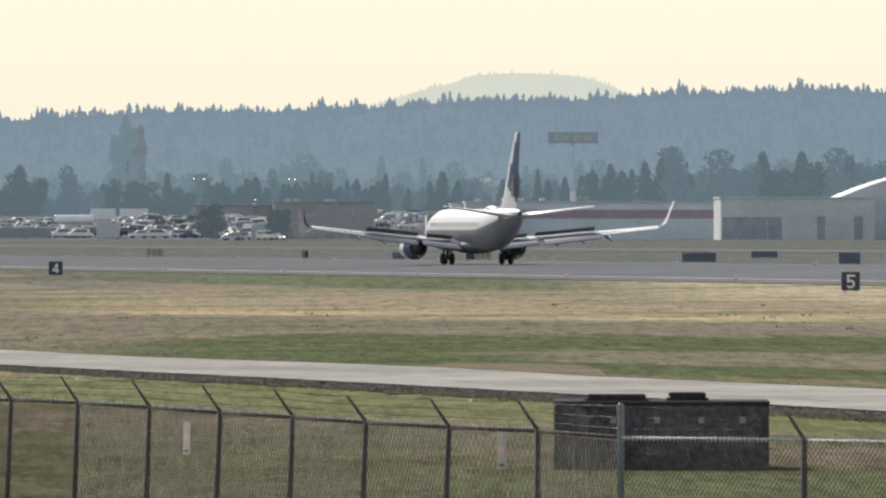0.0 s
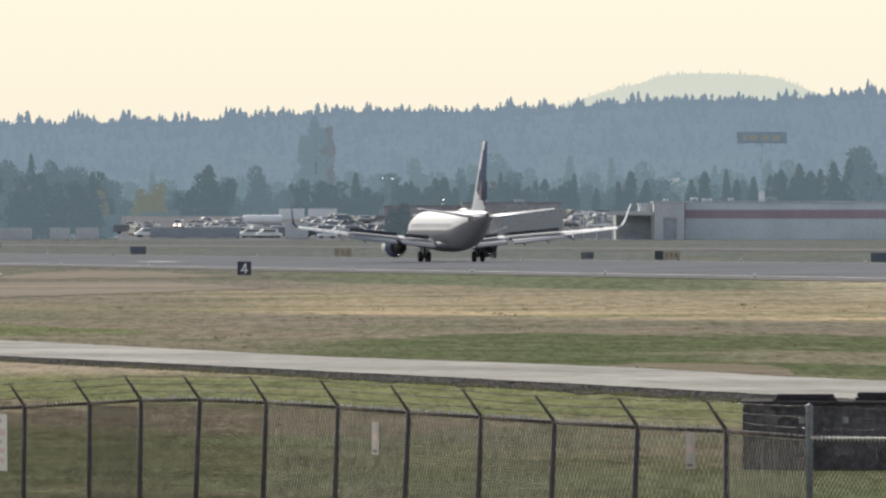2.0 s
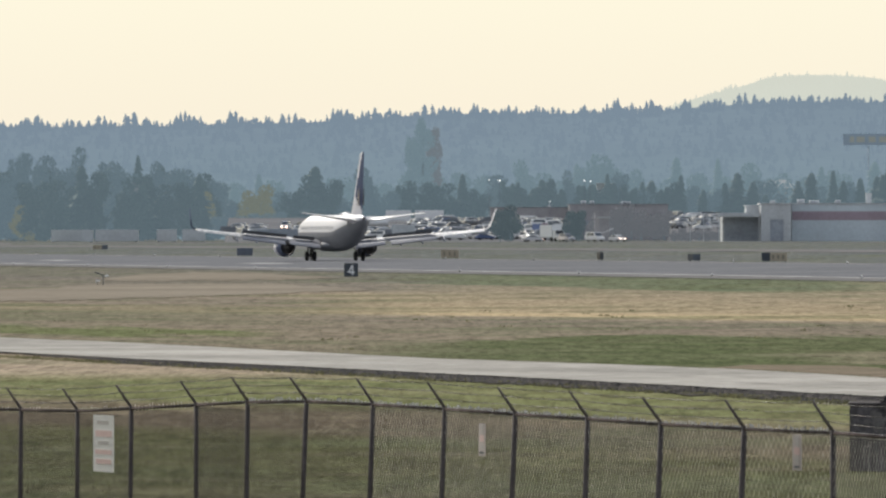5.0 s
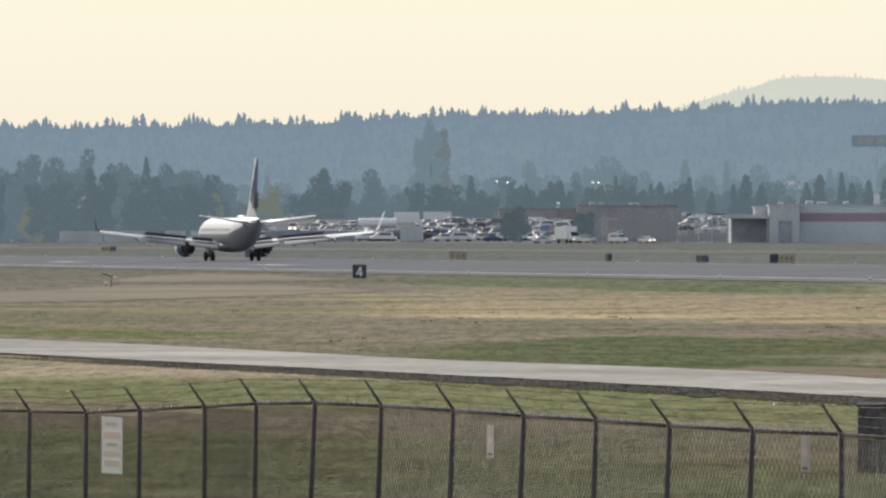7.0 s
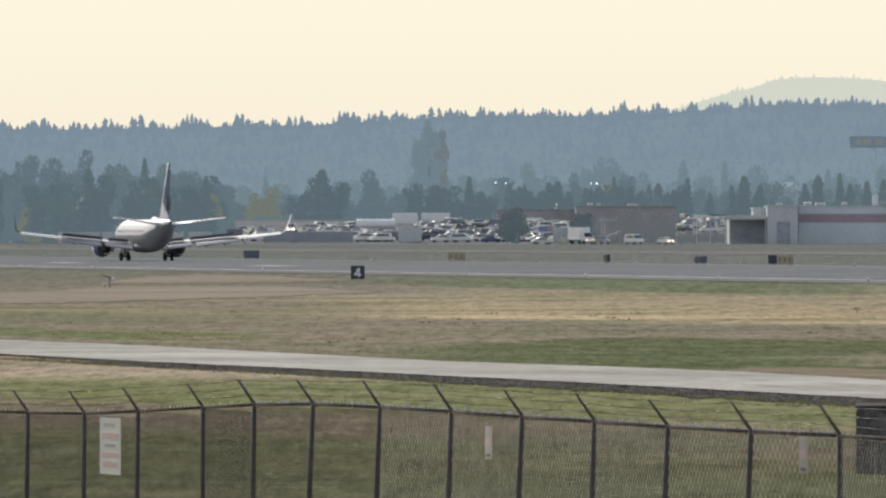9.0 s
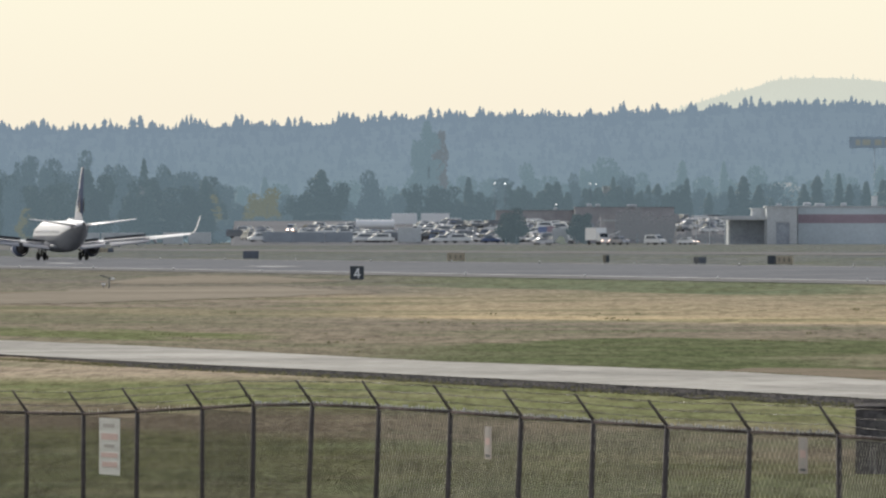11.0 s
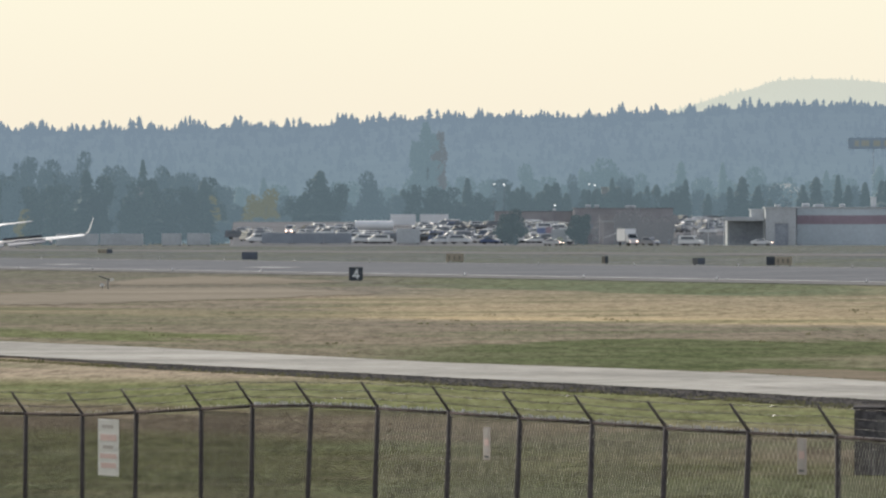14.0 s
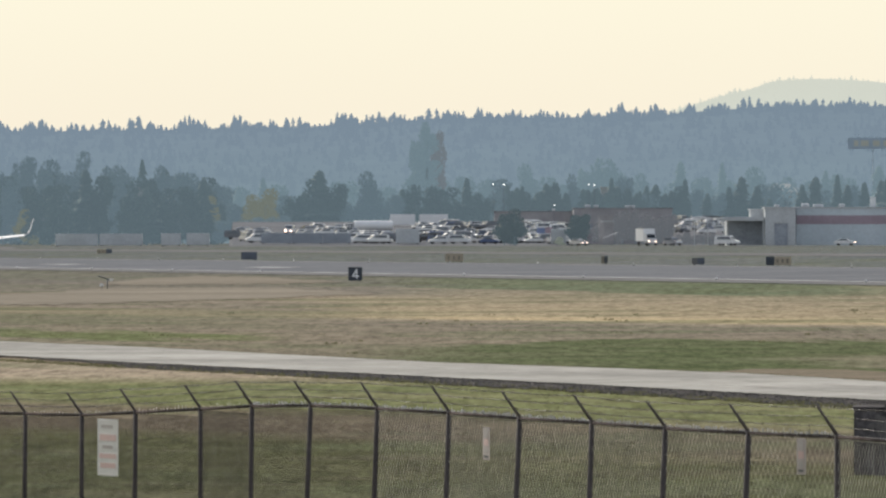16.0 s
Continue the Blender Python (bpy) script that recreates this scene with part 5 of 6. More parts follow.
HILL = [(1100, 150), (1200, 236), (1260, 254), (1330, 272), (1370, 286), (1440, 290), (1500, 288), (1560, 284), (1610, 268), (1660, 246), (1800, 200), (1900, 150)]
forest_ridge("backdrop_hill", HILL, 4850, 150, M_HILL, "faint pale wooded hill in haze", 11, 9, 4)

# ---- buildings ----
# Far walls and doors are paled and greyed in the base colour for haze
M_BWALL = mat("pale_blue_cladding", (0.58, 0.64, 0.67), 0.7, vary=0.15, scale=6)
M_BRED = mat("hazed_red_band", (0.38, 0.3, 0.335), 0.7, vary=0.15, scale=6)
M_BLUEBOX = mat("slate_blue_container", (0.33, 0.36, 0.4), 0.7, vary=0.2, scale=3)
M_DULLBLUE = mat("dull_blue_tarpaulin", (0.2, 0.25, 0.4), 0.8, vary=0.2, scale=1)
M_BCREAM = mat("hazed_cream_stucco", (0.52, 0.54, 0.55), 0.8, vary=0.2, scale=5)
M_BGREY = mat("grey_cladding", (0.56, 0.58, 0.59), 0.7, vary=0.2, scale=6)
M_BDARK = mat("hazed_doorway", (0.35, 0.38, 0.42), 0.7, vary=0.3, scale=3)
M_BROWN = mat("hazed_brick_wall", (0.39, 0.375, 0.385), 0.85, vary=0.25, scale=3)
M_FARWALL = mat("far_hazed_stucco", (0.42, 0.45, 0.45), 0.9, vary=0.2, scale=4, spec=0.0)
# Glow for the added poles that carry far white specks
M_SPECKHEAD = mat("glowing_speck_head", (0.9, 0.9, 0.88), 0.4, glow=(1.0, 0.97, 0.9), glow_power=3.0, vary=0.0)
M_ROOF = mat("grey_roofing", (0.3, 0.31, 0.32), 0.8, vary=0.2, scale=5)


def facing(u, d, turn=0.0):
    return Matrix.Translation(at(u, d)) @ pose(0, 0, 0, 0, 0, turn)


def wall_with_openings(bm, w, h, t, holes, z0=0.0):
    """A wall along x with real holes (x0, x1, z0, z1)."""
    xs = sorted({0, w, *[v for q in holes for v in q[:2]]})
    zs = sorted({z0, h, *[v for q in holes for v in q[2:]]})
    nx, nz = len(xs) - 1, len(zs) - 1
    solid = {(i, k) for i in range(nx) for k in range(nz) if not any(q[0] <= xs[i] and q[1] >= xs[i + 1] and q[2] <= zs[k] and q[3] >= zs[k + 1] for q in holes)}
    pts = {}

    def v(i, y, k):
        if (i, y, k) not in pts:
            pts[i, y, k] = bm.verts.new((xs[i], y, zs[k]))
        return pts[i, y, k]

    for i, k in sorted(solid):
        bm.faces.new((v(i, 0, k), v(i + 1, 0, k), v(i + 1, 0, k + 1), v(i, 0, k + 1)))
        bm.faces.new((v(i, t, k), v(i, t, k + 1), v(i + 1, t, k + 1), v(i + 1, t, k)))
        if (i - 1, k) not in solid:
            bm.faces.new((v(i, 0, k), v(i, 0, k + 1), v(i, t, k + 1), v(i, t, k)))
        if (i + 1, k) not in solid:
            bm.faces.new((v(i + 1, 0, k), v(i + 1, t, k), v(i + 1, t, k + 1), v(i + 1, 0, k + 1)))
        if (i, k - 1) not in solid:
            bm.faces.new((v(i, 0, k), v(i, t, k), v(i + 1, t, k), v(i + 1, 0, k)))
        if (i, k + 1) not in solid:
            bm.faces.new((v(i, 0, k + 1), v(i + 1, 0, k + 1), v(i + 1, t, k + 1), v(i, t, k + 1)))


def hall(u0, u1, d, h, deep, label, wall_mat, holes=(), turn=0.0, band=None, roof=None, name="warehouse"):
    m = facing(u0, d, turn)
    w = (u1 - u0) / FOCAL * d
    b = root(name, m, label, "building")
    bm = bmesh.new()
    wall_with_openings(bm, w, h, 0.3, holes)
    part("front_wall", bm, wall_mat, b)
    for x0, x1, y0 in ((0, 0.3, 0.302), (w - 0.3, w, 0.302), (0.302, w - 0.302, deep - 0.3)):
        bm = bmesh.new()
        box(bm, x0, x1, y0, deep, 0, h)
        part("side_wall", bm, wall_mat, b)
    bm = bmesh.new()
    box(bm, -0.2, w + 0.2, -0.2, deep + 0.2, h + 0.004, h + 0.3)
    part("roof", bm, roof or M_ROOF, b)
    for x0, x1, za, zb in holes:
        bm = bmesh.new()
        box(bm, x0 + 0.01, x1 - 0.01, 0.16, 0.22, za + 0.005, zb - 0.01)
        part("door_panel", bm, M_BDARK, b, "dark recessed door")
    if band:
        bm = bmesh.new()
        box(bm, 0.02, w - 0.02, -0.06, -0.004, band[0], band[1])
        part("band", bm, M_BRED, b, "dull red band along wall")
    return b, w


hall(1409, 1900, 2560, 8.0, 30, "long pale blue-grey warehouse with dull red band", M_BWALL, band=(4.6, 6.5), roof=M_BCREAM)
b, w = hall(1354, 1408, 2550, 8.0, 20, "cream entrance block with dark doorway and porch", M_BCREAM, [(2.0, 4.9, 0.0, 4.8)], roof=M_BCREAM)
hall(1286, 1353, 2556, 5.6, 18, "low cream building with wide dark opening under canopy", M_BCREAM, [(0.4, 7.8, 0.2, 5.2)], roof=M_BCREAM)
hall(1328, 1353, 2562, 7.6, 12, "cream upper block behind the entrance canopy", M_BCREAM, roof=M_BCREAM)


def entrance_canopy():
    """A flat slab on two posts before the low block."""
    c = root("entrance_canopy", facing(1277, 2551), "flat cream canopy slab over wide dark opening", "canopy")
    bm = bmesh.new()
    box(bm, 0, 9.2, 0, 4.6, 5.3, 6.2)
    part("slab", bm, M_BCREAM, c, bevel=0.05)
    bm = bmesh.new()
    box(bm, -6.0, -0.01, 0.3, 3.4, 5.75, 6.0)
    part("roof_sheet", bm, M_WHITE, c, "thin white roof sheet")
    for x in (-5.9, -3.0):
        bm = bmesh.new()
        box(bm, x, x + 0.14, 0.4, 0.54, 0, 5.746)
        part("post", bm, M_BCREAM, c)
    for x in (0.3, 8.8):
        bm = bmesh.new()
        box(bm, x, x + 0.25, 0.3, 0.55, 0, 5.296)
        part("post", bm, M_BCREAM, c)


entrance_canopy()
bx = facing(1540, 2566)
bm = bmesh.new()
box(bm, 0, 1.2, 0, 1.2, 8.3, 10.3)
box(bm, -0.08, 1.28, -0.08, 1.28, 10.3, 10.5)
ch = root("chimney_stack", bx, "pale square chimney on warehouse roof", "chimney")
part("shaft", bm, M_BCREAM, ch)
hall(1806, 2080, 2450, 8.6, 30, "wide grey hangar with dark bays", M_BGREY, [(0.4, 9.6, 0.1, 4.7), (9.8, 12.6, 0.1, 4.7), (20, 21.6, 0.1, 4.9), (27.6, 29.4, 0.1, 4.9)], name="hangar", roof=M_BGREY)


def arched_hangar():
    b = root("hangar", facing(2015, 2480), "grey hangar with curved white-edged roof", "building")
    bm, edge = bmesh.new(), bmesh.new()
    W, n = 40.0, 24
    pts = [(W * i / n, 8.6 + 5.2 * math.sin(math.pi * i / n)) for i in range(n + 1)]
    loft(bm, [[Vector((x, y, z)) for x, z in pts] + [Vector((W, y, 0)), Vector((0, y, 0))] for y in (0, 35)], smooth=False)
    part("shell", bm, M_BGREY, b)
    for (xa, za), (xb, zb) in zip(pts, pts[1:]):
        loft(edge, [[Vector((xa, y, za + q)), Vector((xb, y, zb + q)), Vector((xb, y, zb + q + 0.35)), Vector((xa, y, za + q + 0.35))] for y, q in ((-0.3, 0.01), (35.3, 0.01))], smooth=False)
    part("roof_edge", edge, M_WHITE, b, "white curved roof edge")


arched_hangar()
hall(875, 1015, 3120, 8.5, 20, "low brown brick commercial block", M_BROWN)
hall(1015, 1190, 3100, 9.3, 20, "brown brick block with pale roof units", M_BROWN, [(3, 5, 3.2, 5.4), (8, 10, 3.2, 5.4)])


def hip_roofed_block():
    """A far pale hall with a shallow hipped roof."""
    d = 3420
    w = 70 / FOCAL * d
    b = root("warehouse", facing(1352, d), "pale far hall with a shallow hipped roof", "building")
    bm = bmesh.new()
    wall_with_openings(bm, w, 14.6, 0.4, [(x, x + 1.1, 10.6, 13.2) for x in (1.0, 3.0, 5.0, 7.0, 8.9)])
    box(bm, 0, w, 0.41, 14, 0, 14.6)
    part("wall", bm, M_FARWALL, b)
    bm = bmesh.new()
    loft(bm, [[Vector((x0, y0, z)), Vector((x1, y0, z)), Vector((x1, y1, z)), Vector((x0, y1, z))] for x0, x1, y0, y1, z in ((-0.5, w + 0.5, -0.5, 14.5, 14.61), (-0.4, w + 0.4, -0.4, 14.4, 15.0), (w * 0.34, w * 0.66, 6, 8, 17.4))], smooth=False)
    part("roof", bm, M_FARWALL, b, "pale hipped roof")


hip_roofed_block()
hall(1064, 1095, 3250, 15.4, 10, "far cream house block between trees", M_FARWALL, [(1.0, 2.0, 12.4, 14.0), (2.8, 3.8, 12.4, 14.0)], roof=M_FARWALL)


hall(1060, 1085, 2880, 7.0, 5, "small brown shed before brick block", M_BROWN, roof=M_BROWN, name="shed")
hall(1066, 1086, 2800, 5.4, 5, "small brown shed beside the lot", M_BROWN, roof=M_BCREAM, name="shed")


def sloping_awning():
    """A white sheet sloping down to one side on four posts."""
    a = root("awning", facing(1068, 2600), "white sloping awning sheet on thin posts", "awning")
    bm = bmesh.new()
    slab(bm, (0, 0, 1.7), (3.2, 0, 2.9), (3.2, 2.5, 2.9), (0, 2.5, 1.7), 0.06)
    part("sheet", bm, M_WHITE, a)
    for x, z in ((0.1, 1.66), (3.05, 2.77)):
        for y in (0.1, 2.3):
            bm = bmesh.new()
            box(bm, x, x + 0.08, y, y + 0.08, 0, z)
            part("post", bm, M_BDARK, a)


sloping_awning()


def speck_pole(u, d, top, label):
    """A tall pole with a glowing head, both added for a far white speck."""
    m = facing(u, d)
    z = EYE + top * d / FOCAL - m.translation.z
    lamp = root("street_lamp", m, label, "street lamp", "far yard lamps")
    bm = bmesh.new()
    tube(bm, [(0, 0, 0), (0, 0, z)], [0.06, 0.03], 8)
    part("pole", bm, M_BOARDBACK, lamp)
    bm = bmesh.new()
    loft(bm, [circle(y, 0, z, r, r * 0.6, 10) for y, r in ((-0.2, 0.08), (-0.15, 0.18), (0.15, 0.18), (0.2, 0.08))])
    part("lamp_head", bm, M_SPECKHEAD, lamp, "glowing white head for a far speck")


for u, d, top in ((873, 3140, 98), (891, 3140, 97), (1042, 3140, 97), (1052, 3140, 96), (981, 3090, 60)):
    speck_pole(u, d, top, "tall thin pole with a glowing head, added for a white speck")


def roof_unit(u, d, z, w, h, label):
    """A boxy air unit with a grille on a flat roof."""
    m = facing(u, d)
    m.translation.z += z
    r = root("roof_unit", m, label, "air unit")
    bm = bmesh.new()
    box(bm, -w / 2, w / 2, 0, w * 0.8, 0.1, h)
    part("casing", bm, M_WHITE, r, bevel=0.05)
    bm = bmesh.new()
    box(bm, -w * 0.4, w * 0.4, -0.03, -0.003, 0.2, h * 0.7)
    part("grille", bm, M_BDARK, r)
    bm = bmesh.new()
    box(bm, -w * 0.45, w * 0.45, 0.1, w * 0.7, 0, 0.096)
    part("curb", bm, M_ROOF, r)


# Added roof boxes; the white ones on the brick block stand for glints
for u, d, z, w, h in ((1425, 2570, 8.3, 1.6, 0.8), (1448, 2572, 8.3, 2.2, 0.6), (1490, 2575, 8.3, 1.2, 0.7), (1375, 2556, 8.3, 1.2, 0.5), (1040, 3110, 9.6, 1.4, 0.8), (1055, 3110, 9.6, 1.2, 0.7), (1115, 3108, 9.6, 2.6, 0.6), (980, 3126, 8.8, 0.9, 0.6)):
    roof_unit(u, d, z, w, h, "small pale air unit on a flat roof")


def road_sign_tower():
    """A wide blue board on a pole with four yellow bars."""
    d, u0, u1 = 3750, 1500, 1589
    m = facing((u0 + u1) / 2, d)
    w = (u1 - u0) / FOCAL * d
    zt, zb = EYE + 180 * d / FOCAL - m.translation.z, EYE + 160 * d / FOCAL - m.translation.z
    s = root("pylon_sign", m, "large dark blue roadside board with yellow bars on a pole", "sign")
    bm = bmesh.new()
    box(bm, -w / 2, w / 2, -0.6, 0.6, zb, zt)
    # Board, bars and pole have distance haze mixed into their paint
    part("board", bm, mat("hazed_navy_board", (0.38, 0.46, 0.54), 0.6, vary=0.15, scale=3), s, bevel=0.05)
    gold = mat("hazed_yellow_bar", (0.52, 0.52, 0.45), 0.6, vary=0.1, scale=2)
    for fx, fw in ((-0.33, 0.045), (-0.16, 0.08), (0.07, 0.07), (0.29, 0.08)):
        bm = bmesh.new()
        box(bm, (fx - fw) * w, (fx + fw) * w, -0.68, -0.61, zb + (zt - zb) * 0.25, zb + (zt - zb) * 0.75)
        part("bar", bm, gold, s, "yellow bar")
    for x in (0.0,):
        bm = bmesh.new()
        tube(bm, [(x, 0, 0), (x, 0, zb)], 0.16, 10)
        part("pole", bm, mat("hazed_grey_pole", (0.42, 0.49, 0.54), 0.7, vary=0.1, scale=3), s)


road_sign_tower()


# ---- vehicles ----
PAINTS = [mat("car_paint_white", (0.75, 0.75, 0.74), 0.3, vary=0.04, scale=3, spec=0.6), mat("car_paint_silver", (0.5, 0.51, 0.53), 0.25, 0.5, vary=0.05, scale=3), mat("car_paint_grey", (0.16, 0.17, 0.19), 0.25, 0.3, vary=0.05, scale=3, spec=0.6),
          mat("car_paint_black", (0.02, 0.02, 0.025), 0.2, vary=0.05, scale=3, spec=0.6), mat("car_paint_red", (0.25, 0.04, 0.04), 0.3, vary=0.05, scale=3, spec=0.6), mat("car_paint_blue", (0.06, 0.1, 0.22), 0.3, vary=0.05, scale=3, spec=0.6)]
M_HEADLAMP = mat("lit_headlamp", (0.9, 0.85, 0.75), 0.3, glow=(1.0, 0.66, 0.5), glow_power=6.0, vary=0.0)
MESH = {}


def car_meshes(kind):
    if kind in MESH:
        return MESH[kind]
    prof = {"sedan": ([(-2.2, 0.35), (-2.25, 0.75), (-2.1, 0.95), (-1.4, 1.0), (1.0, 0.98), (2.0, 0.82), (2.25, 0.6), (2.2, 0.35)], [(-1.75, 0.97), (-0.95, 1.42), (0.35, 1.45), (1.15, 0.97)], 1.76),
            "suv": ([(-2.25, 0.4), (-2.3, 1.0), (-2.2, 1.12), (1.0, 1.12), (2.1, 0.98), (2.3, 0.7), (2.25, 0.4)], [(-2.15, 1.1), (-1.95, 1.72), (0.3, 1.75), (1.05, 1.1)], 1.85),
            "van": ([(-2.6, 0.4), (-2.65, 1.25), (1.6, 1.25), (2.5, 1.0), (2.6, 0.7), (2.55, 0.4)], [(-2.62, 1.23), (-2.55, 2.05), (0.9, 2.1), (1.75, 1.23)], 1.95)}[kind]
    low, cab, w = prof
    out = []
    bm = bmesh.new()
    loft(bm, [[Vector((y * sx, x, z)) for x, z in low] for y, sx in ((-w / 2, 1), (w / 2, 1))], smooth=False)
    roofw = w / 2 - 0.14
    loft(bm, [[Vector((y * (1.0 if z < 1.3 else 0.9), x, z)) for x, z in cab] for y in (-roofw, roofw)], smooth=False)
    out.append(mesh_of("body", bm, PAINTS[0], 0.05))
    bm = bmesh.new()
    for y in (-roofw, roofw):
        q = [Vector((y * (1.0 if z < 1.3 else 0.9) + (0.012 if y > 0 else -0.012), x * 0.78, 1.02 + (z - 0.97) * 0.78 if kind == "sedan" else 1.18 + (z - 1.1) * 0.7)) for x, z in cab]
        loft(bm, [[p for p in q], [p + Vector((0.01 if y > 0 else -0.01, 0, 0)) for p in q]], smooth=False)
    for (xa, za), (xb, zb) in ((cab[0], cab[1]), (cab[3], cab[2])):
        s = -1 if xa < 0 else 1
        slab(bm, (-roofw * 0.92, xa + 0.02 * s, za + 0.05), (roofw * 0.92, xa + 0.02 * s, za + 0.05), (roofw * 0.84, xb + 0.02 * s, zb - 0.06), (-roofw * 0.84, xb + 0.02 * s, zb - 0.06), 0.012)
    out.append(mesh_of("glass", bm, M_CARGLASS))
    bm = bmesh.new()
    loft(bm, [[Vector((x, r * math.cos(q), r * math.sin(q))) for q in (2 * math.pi * j / 14 for j in range(14))] for x, r in ((-0.1, 0.2), (-0.1, 0.31), (0.1, 0.31), (0.1, 0.2))])
    out.append(mesh_of("wheel", bm, M_TYRE))
    bm = bmesh.new()
    box(bm, -0.12, 0.12, -0.04, 0.04, -0.07, 0.07)
    out.append(mesh_of("headlamp", bm, M_WHITE, 0.02))
    MESH[kind] = (out, w, low)
    return MESH[kind]


def car(kind, paint, m, label, name="parked_car", lit=False, group="cars in the lot"):
    (body, glass, wheel, lamp), w, low = car_meshes(kind)
    key = (kind, paint)
    if key not in MESH:
        MESH[key] = body.copy()
        MESH[key].materials[0] = PAINTS[paint]
    c = root(name, m, label, "car", group)
    b = part("body", MESH[key], None, c)
    part("glass", glass, None, b)
    for x in (-w / 2 + 0.12, w / 2 - 0.12):
        for y in (-1.35, 1.4):
            part("wheel", wheel, None, c).location = (x, y, 0.31)
    if lit:
        if "lit" not in MESH:
            MESH["lit"] = lamp.copy()
            MESH["lit"].materials[0] = M_HEADLAMP
        lamp = MESH["lit"]
    for x in (-0.6, 0.6):
        part("headlamp", lamp, None, b).location = (x, low[-2][0] - 0.02, 0.66)
    return c


PAINT_WORD = ["white", "silver", "grey", "black", "red", "blue"]


def lot_level(d):
    return 3.3 + max(0.0, min(1.0, (d - 2700) / 360)) * 5.6


def lot_spot(u, d, turn):
    return Matrix.Translation(((u - 784) / FOCAL * d, d, lot_level(d) + 0.02)) @ pose(0, 0, 0, 0, 0, turn)


def parking_lot():
    for u0, u1 in ((412, 1004), (1196, 1280)):
        rows = (2690, 2700, 2880, 3060, 3100)
        bm = bmesh.new()
        g = [[bm.verts.new(((u - 784) / FOCAL * d, d, lot_level(d) if 2695 < d < 3080 else 2.6)) for u in (u0 - 8, u0, (u0 + u1) / 2, u1, u1 + 8)] for d in rows]
        for a in g:
            a[0].co.z = a[-1].co.z = 2.6
        for a, b in zip(g, g[1:]):
            for i in range(4):
                bm.faces.new((a[i], a[i + 1], b[i + 1], b[i]))
        tagged(part("car_lot", bm, M_RUNWAY), "sloping paved car lot on a low bank", "parking lot", kind="structure")
    rnd = random.Random(21)
    n = 0
    for u0, u1, d0, d1, count in ((416, 465, 2720, 2880, 16), (535, 625, 2800, 2920, 26), (624, 705, 2705, 2800, 36), (740, 1000, 2705, 2960, 165), (860, 1000, 2705, 2740, 16), (1204, 1275, 2860, 3050, 46)):
        for _ in range(count):
            kind = rnd.choice(("sedan", "sedan", "suv", "suv", "van"))
            paint = rnd.choice((0, 0, 0, 0, 1, 1, 1, 2, 3, 5, 0))
            car(kind, paint, lot_spot(rnd.uniform(u0, u1), rnd.uniform(d0, d1), rnd.choice((100, 80, -80, -100, 110, 20))), "%s parked %s in a crowded lot" % (PAINT_WORD[paint], kind))


parking_lot()


def box_truck(m, label):
    t = root("box_truck", m, label, "truck")
    bm = bmesh.new()
    box(bm, -1.25, 1.25, -4.2, 1.0, 0.95, 3.6)
    part("cargo_box", bm, M_WHITE, t, bevel=0.05)
    bm = bmesh.new()
    loft(bm, [[Vector((x, y, z)) for y, z in ((1.1, 0.5), (3.0, 0.5), (3.1, 1.3), (2.5, 1.5), (2.0, 2.5), (1.1, 2.5))] for x in (-1.05, 1.05)], smooth=False)
    cab = part("cab", bm, PAINTS[0], t, "white cab", bevel=0.05)
    bm = bmesh.new()
    slab(bm, (-0.95, 2.54, 1.55), (0.95, 2.54, 1.55), (0.9, 2.08, 2.4), (-0.9, 2.08, 2.4), 0.012)
    part("windscreen", bm, M_WINDOW, cab)
    wheel = car_meshes("sedan")[0][2]
    for x in (-1.0, 1.0):
        for y in (-2.8, 2.2):
            w = part("wheel", wheel, None, t)
            w.location, w.scale = (x, y, 0.43), (1.3, 1.4, 1.4)
    for x in (-0.75, 0.75):
        part("headlamp", MESH["lit"], None, cab).location = (x, 3.09, 0.9)
    return t


def road_train(m, label):
    """A white tank trailer behind a tractor."""
    t = root("tank_trailer", m, label, "trailer")
    bm = bmesh.new()
    loft(bm, [[Vector((x, 1.15 * math.cos(q), 2.1 + 1.15 * math.sin(q))) for q in (2 * math.pi * j / 20 for j in range(20))] for x in (-4.6, -4.4, 4.4, 4.6)])
    part("tank", bm, M_WHITE, t)
    bm = bmesh.new()
    box(bm, -4.5, 4.5, -0.5, 0.5, 0.7, 0.94)
    box(bm, 2.8, 3.0, -0.9, 0.9, 0, 0.7)
    part("chassis", bm, M_DARKMETAL, t)
    wheel = car_meshes("sedan")[0][2]
    for x in (-3.9, -2.9):
        for y in (-0.95, 0.95):
            w = part("wheel", wheel, None, t)
            w.location, w.scale, w.rotation_euler = (x, y, 0.48), (1.3, 1.5, 1.5), (0, 0, radians(90))
    return t


road_train(lot_spot(661, 2850, 0), "white tank trailer parked above rows of cars")


def freight_box(m, w, h, material, label):
    """A plain ribbed container or trailer body on its skids."""
    b = root("freight_container", m, label, "container")
    bm = bmesh.new()
    box(bm, 0, w, 0, 2.4, 0.2, h)
    part("body", bm, material, b, bevel=0.05)
    bm = bmesh.new()
    for k in range(int(w / 0.6)):
        box(bm, 0.2 + k * 0.6, 0.45 + k * 0.6, -0.05, -0.003, 0.35, h - 0.15)
    tagged(part("ribs", bm, material, b), kind="stuff")
    for x in (0.3, w - 0.6):
        bm = bmesh.new()
        box(bm, x, x + 0.3, 0.2, 2.2, -0.2, 0.2)
        part("skid", bm, M_DARKMETAL, b)


freight_box(lot_spot(701, 2703, 0), 5.3, 3.5, M_BCREAM, "beige freight container beside parked cars")
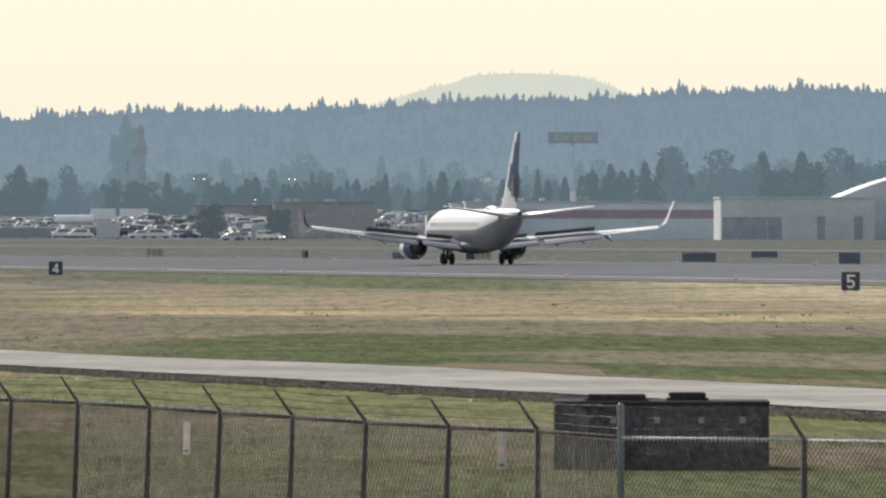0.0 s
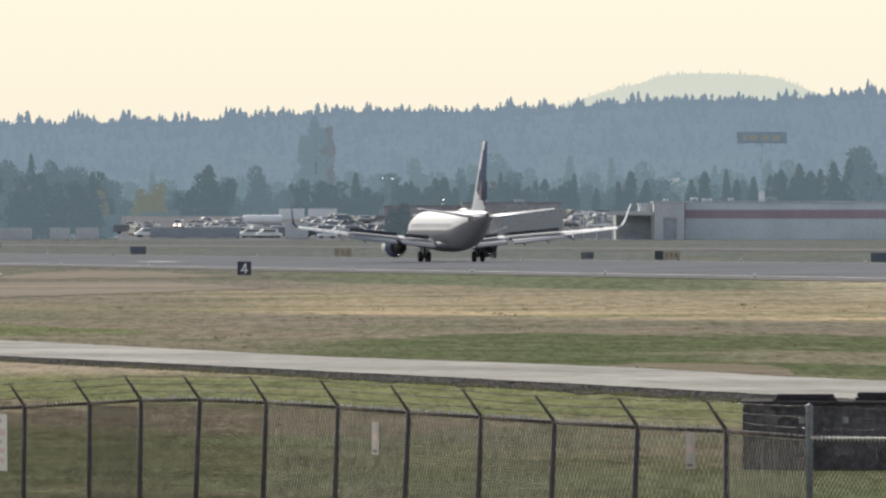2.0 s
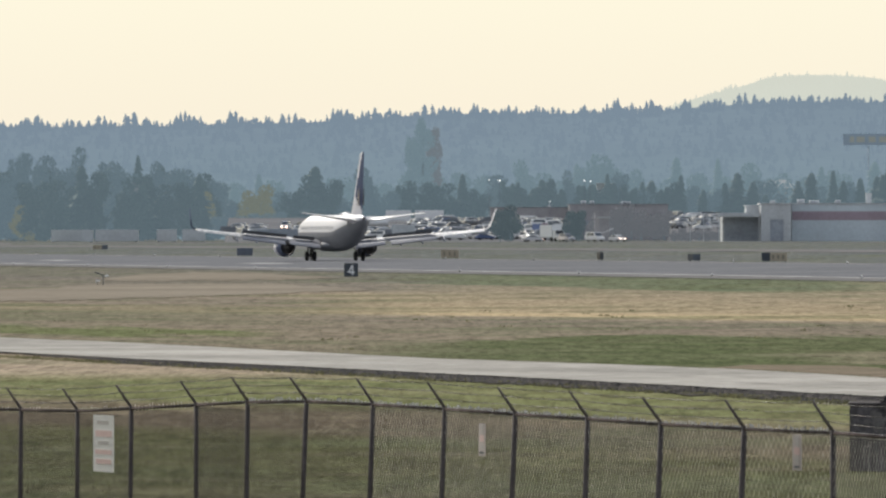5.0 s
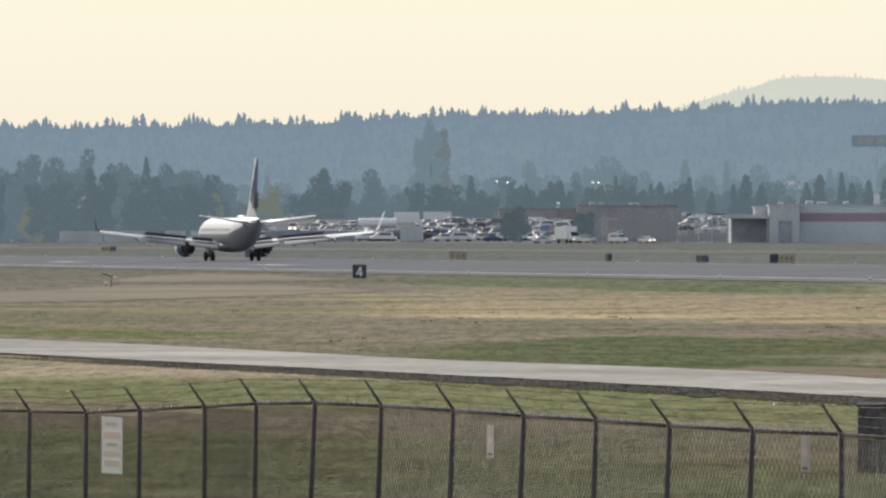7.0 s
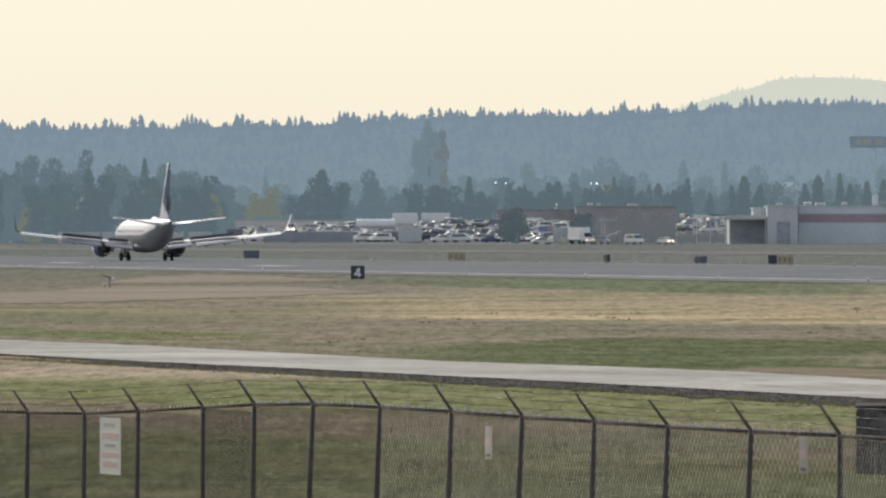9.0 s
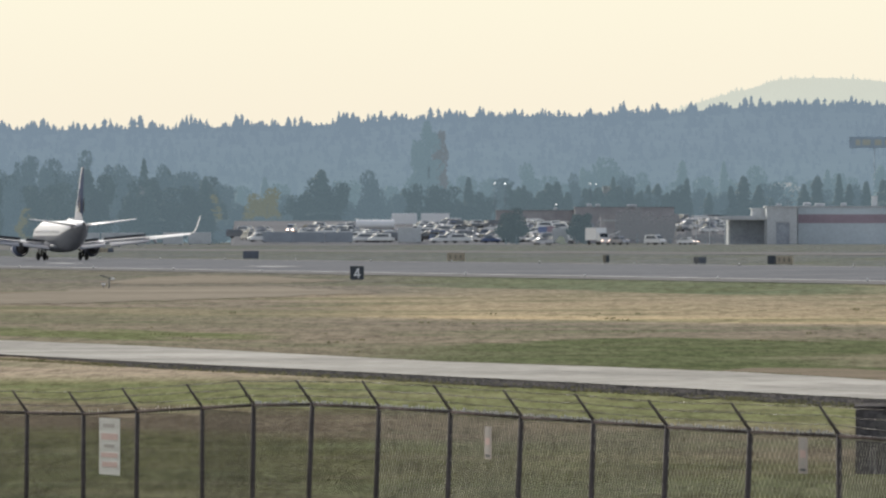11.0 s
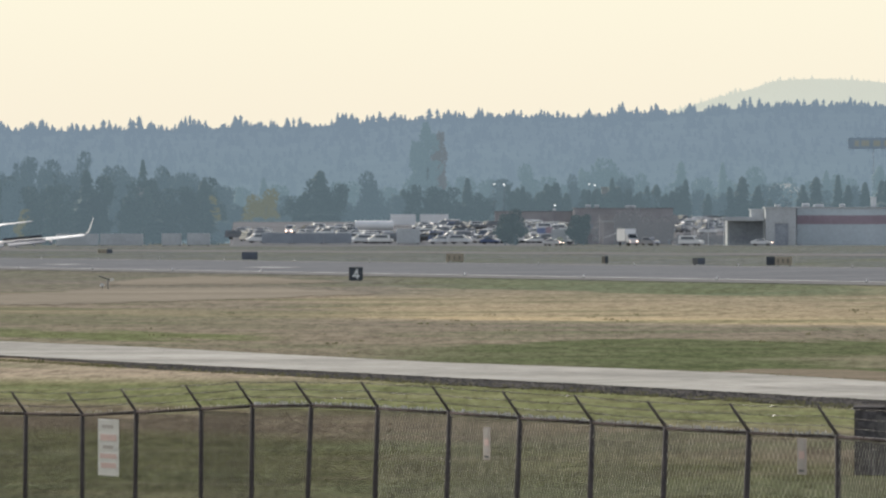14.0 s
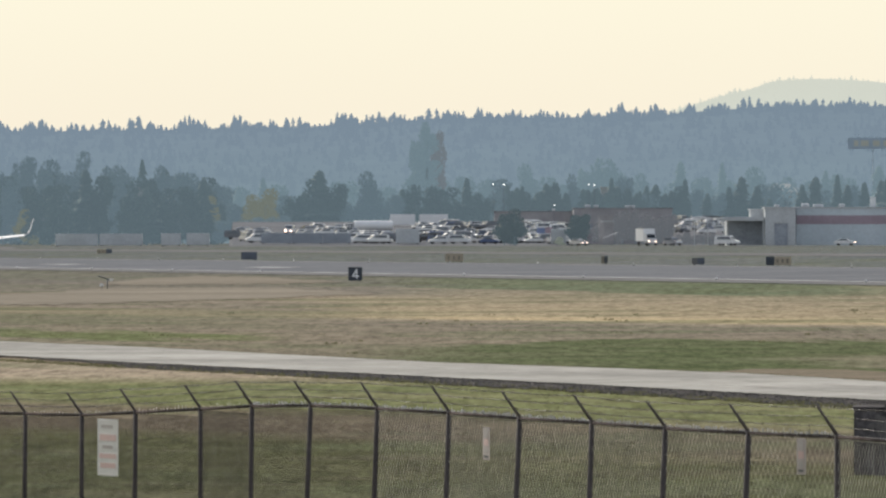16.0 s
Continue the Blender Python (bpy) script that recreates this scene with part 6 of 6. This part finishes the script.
for u, w, mt, tx in ((462, 6.9, M_BLUEBOX, "slate"), (516, 7.1, M_BLUEBOX, "slate"), (572, 6.3, M_BLUEBOX, "slate")):
    freight_box(lot_spot(u, 2703, 0), w, 2.5, mt, "%s low storage container at the lot's edge" % tx)
for u, w in ((742, 7.2), (690, 6.4), (98, 9.6), (176, 9.8), (285, 4.5), (330, 5.2)):
    freight_box(lot_spot(u, 2990, 0) if u > 420 else facing(u, 2700), w, 2.9, M_WHITE if u > 420 else M_BGREY, "pale box trailer parked before the trees")
freight_box(lot_spot(975, 2701, 0), 3.5, 3.4, M_BCREAM, "pale box trailer at the edge of the lot")
# Two boxes added to stand for a blue and a red patch
freight_box(lot_spot(950, 2745, 0), 1.9, 3.1, M_DULLBLUE, "small blue box for a blue patch among parked cars")
freight_box(lot_spot(965, 2745, 0), 1.6, 3.2, M_BRED, "small dull red box for a red patch among parked cars")
tanker = car("van", 0, lot_spot(513, 2860, 172), "white van with lit headlights facing the runway", "waiting_van", True, "")
# Lamps doubled in size to stand for the glow around them
for lamp in [o for o in tanker.children_recursive if o.name.startswith("headlamp")]:
    lamp.scale = (2.0, 1.0, 2.0)
car_sedan = car("sedan", 0, facing(1300, 2440, -100), "white sedan with lit headlights driving along far road", "moving_car", True, "")
car_van = car("van", 0, facing(1200, 2440, -100), "white van driving along the far road", "moving_van", False, "")
car_pickup = car("suv", 1, facing(1160, 2440, -100), "silver utility car driving along the far road", "moving_car", False, "")
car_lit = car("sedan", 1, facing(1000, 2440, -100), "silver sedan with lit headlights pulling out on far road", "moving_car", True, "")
truck = box_truck(facing(1110, 2440, -100), "white box truck with lit headlights on the far road")


# ---- what moves ----
def roll(u):
    """The airliner's place from its fin tip's bearing."""
    k = (u - 784) / FOCAL
    d = (CENTRE.x + math.tan(TH) * CENTRE.y) / (k + math.tan(TH))
    return Vector((k * d, d, level(0) + 0.05)) + ALONG * 19.0


def motions():
    turn = math.degrees(TH)
    fin = [(0.0, 1447), (0.5, 1340), (1.0, 1238), (1.5, 1143), (2.0, 1056), (2.5, 976), (3.0, 904), (3.5, 837), (4.0, 772), (4.5, 710), (5.0, 649.5), (7.5, 407), (8.0, 369.5), (8.5, 332), (9.0, 295),
           (11.5, 111), (12.0, 81), (12.5, 50), (13.0, 22), (13.5, -7), (14.0, -34), (14.5, -60), (15.0, -85), (15.5, -109), (16.0, -133)]
    walk(airliner, [(t, Matrix.Translation(roll(u)) @ pose(0, 0, 0, 0, 0, turn)) for t, u in fin])
    for ob, rows in ((car_sedan, ((0.0, 1020), (3.5, 1074), (5.0, 1100), (7.5, 1147), (9.0, 1174), (11.5, 1228), (12.5, 1263), (13.0, 1284), (14.0, 1347), (15.0, 1418), (16.0, 1495))),
                     (car_van, ((0.0, 1000), (5.0, 1060), (9.0, 1118), (12.5, 1188), (14.5, 1236), (16.0, 1287))),
                     (truck, ((0.0, 984), (4.0, 986), (6.0, 993), (7.5, 1006), (9.0, 1027), (11.5, 1066), (12.5, 1084), (13.0, 1093), (14.5, 1121), (16.0, 1146))),
                     (car_pickup, ((0.0, 960), (5.0, 1010), (9.0, 1060), (11.5, 1104), (13.0, 1131), (14.5, 1160), (16.0, 1190))),
                     (car_lit, ((0.0, 940), (9.0, 955), (12.0, 960), (13.3, 968), (14.5, 987), (16.0, 1024)))):
        last = {car_sedan: -100, car_van: -118, truck: -162, car_pickup: -140, car_lit: -142}[ob]
        first = -65 if ob is car_lit else -150
        start = 13.0 if ob is car_lit else 9.0

        def heading(t):
            return first + (last - first) * max(0.0, min(1.0, (t - start) / (1.5 if ob is car_lit else 5.0)))

        def back(t):
            """The truck rolls up slowly from the lot to the road."""
            return max(0.0, 1.0 - t / 9.0) * 40 if ob is truck else 0.0
        walk(ob, [(t, Matrix.Translation(beside(u, 230 + (u - 950) * 0.115 + back(t), 0.06)) @ pose(0, 0, 0, 0, 0, heading(t))) for t, u in rows])


motions()
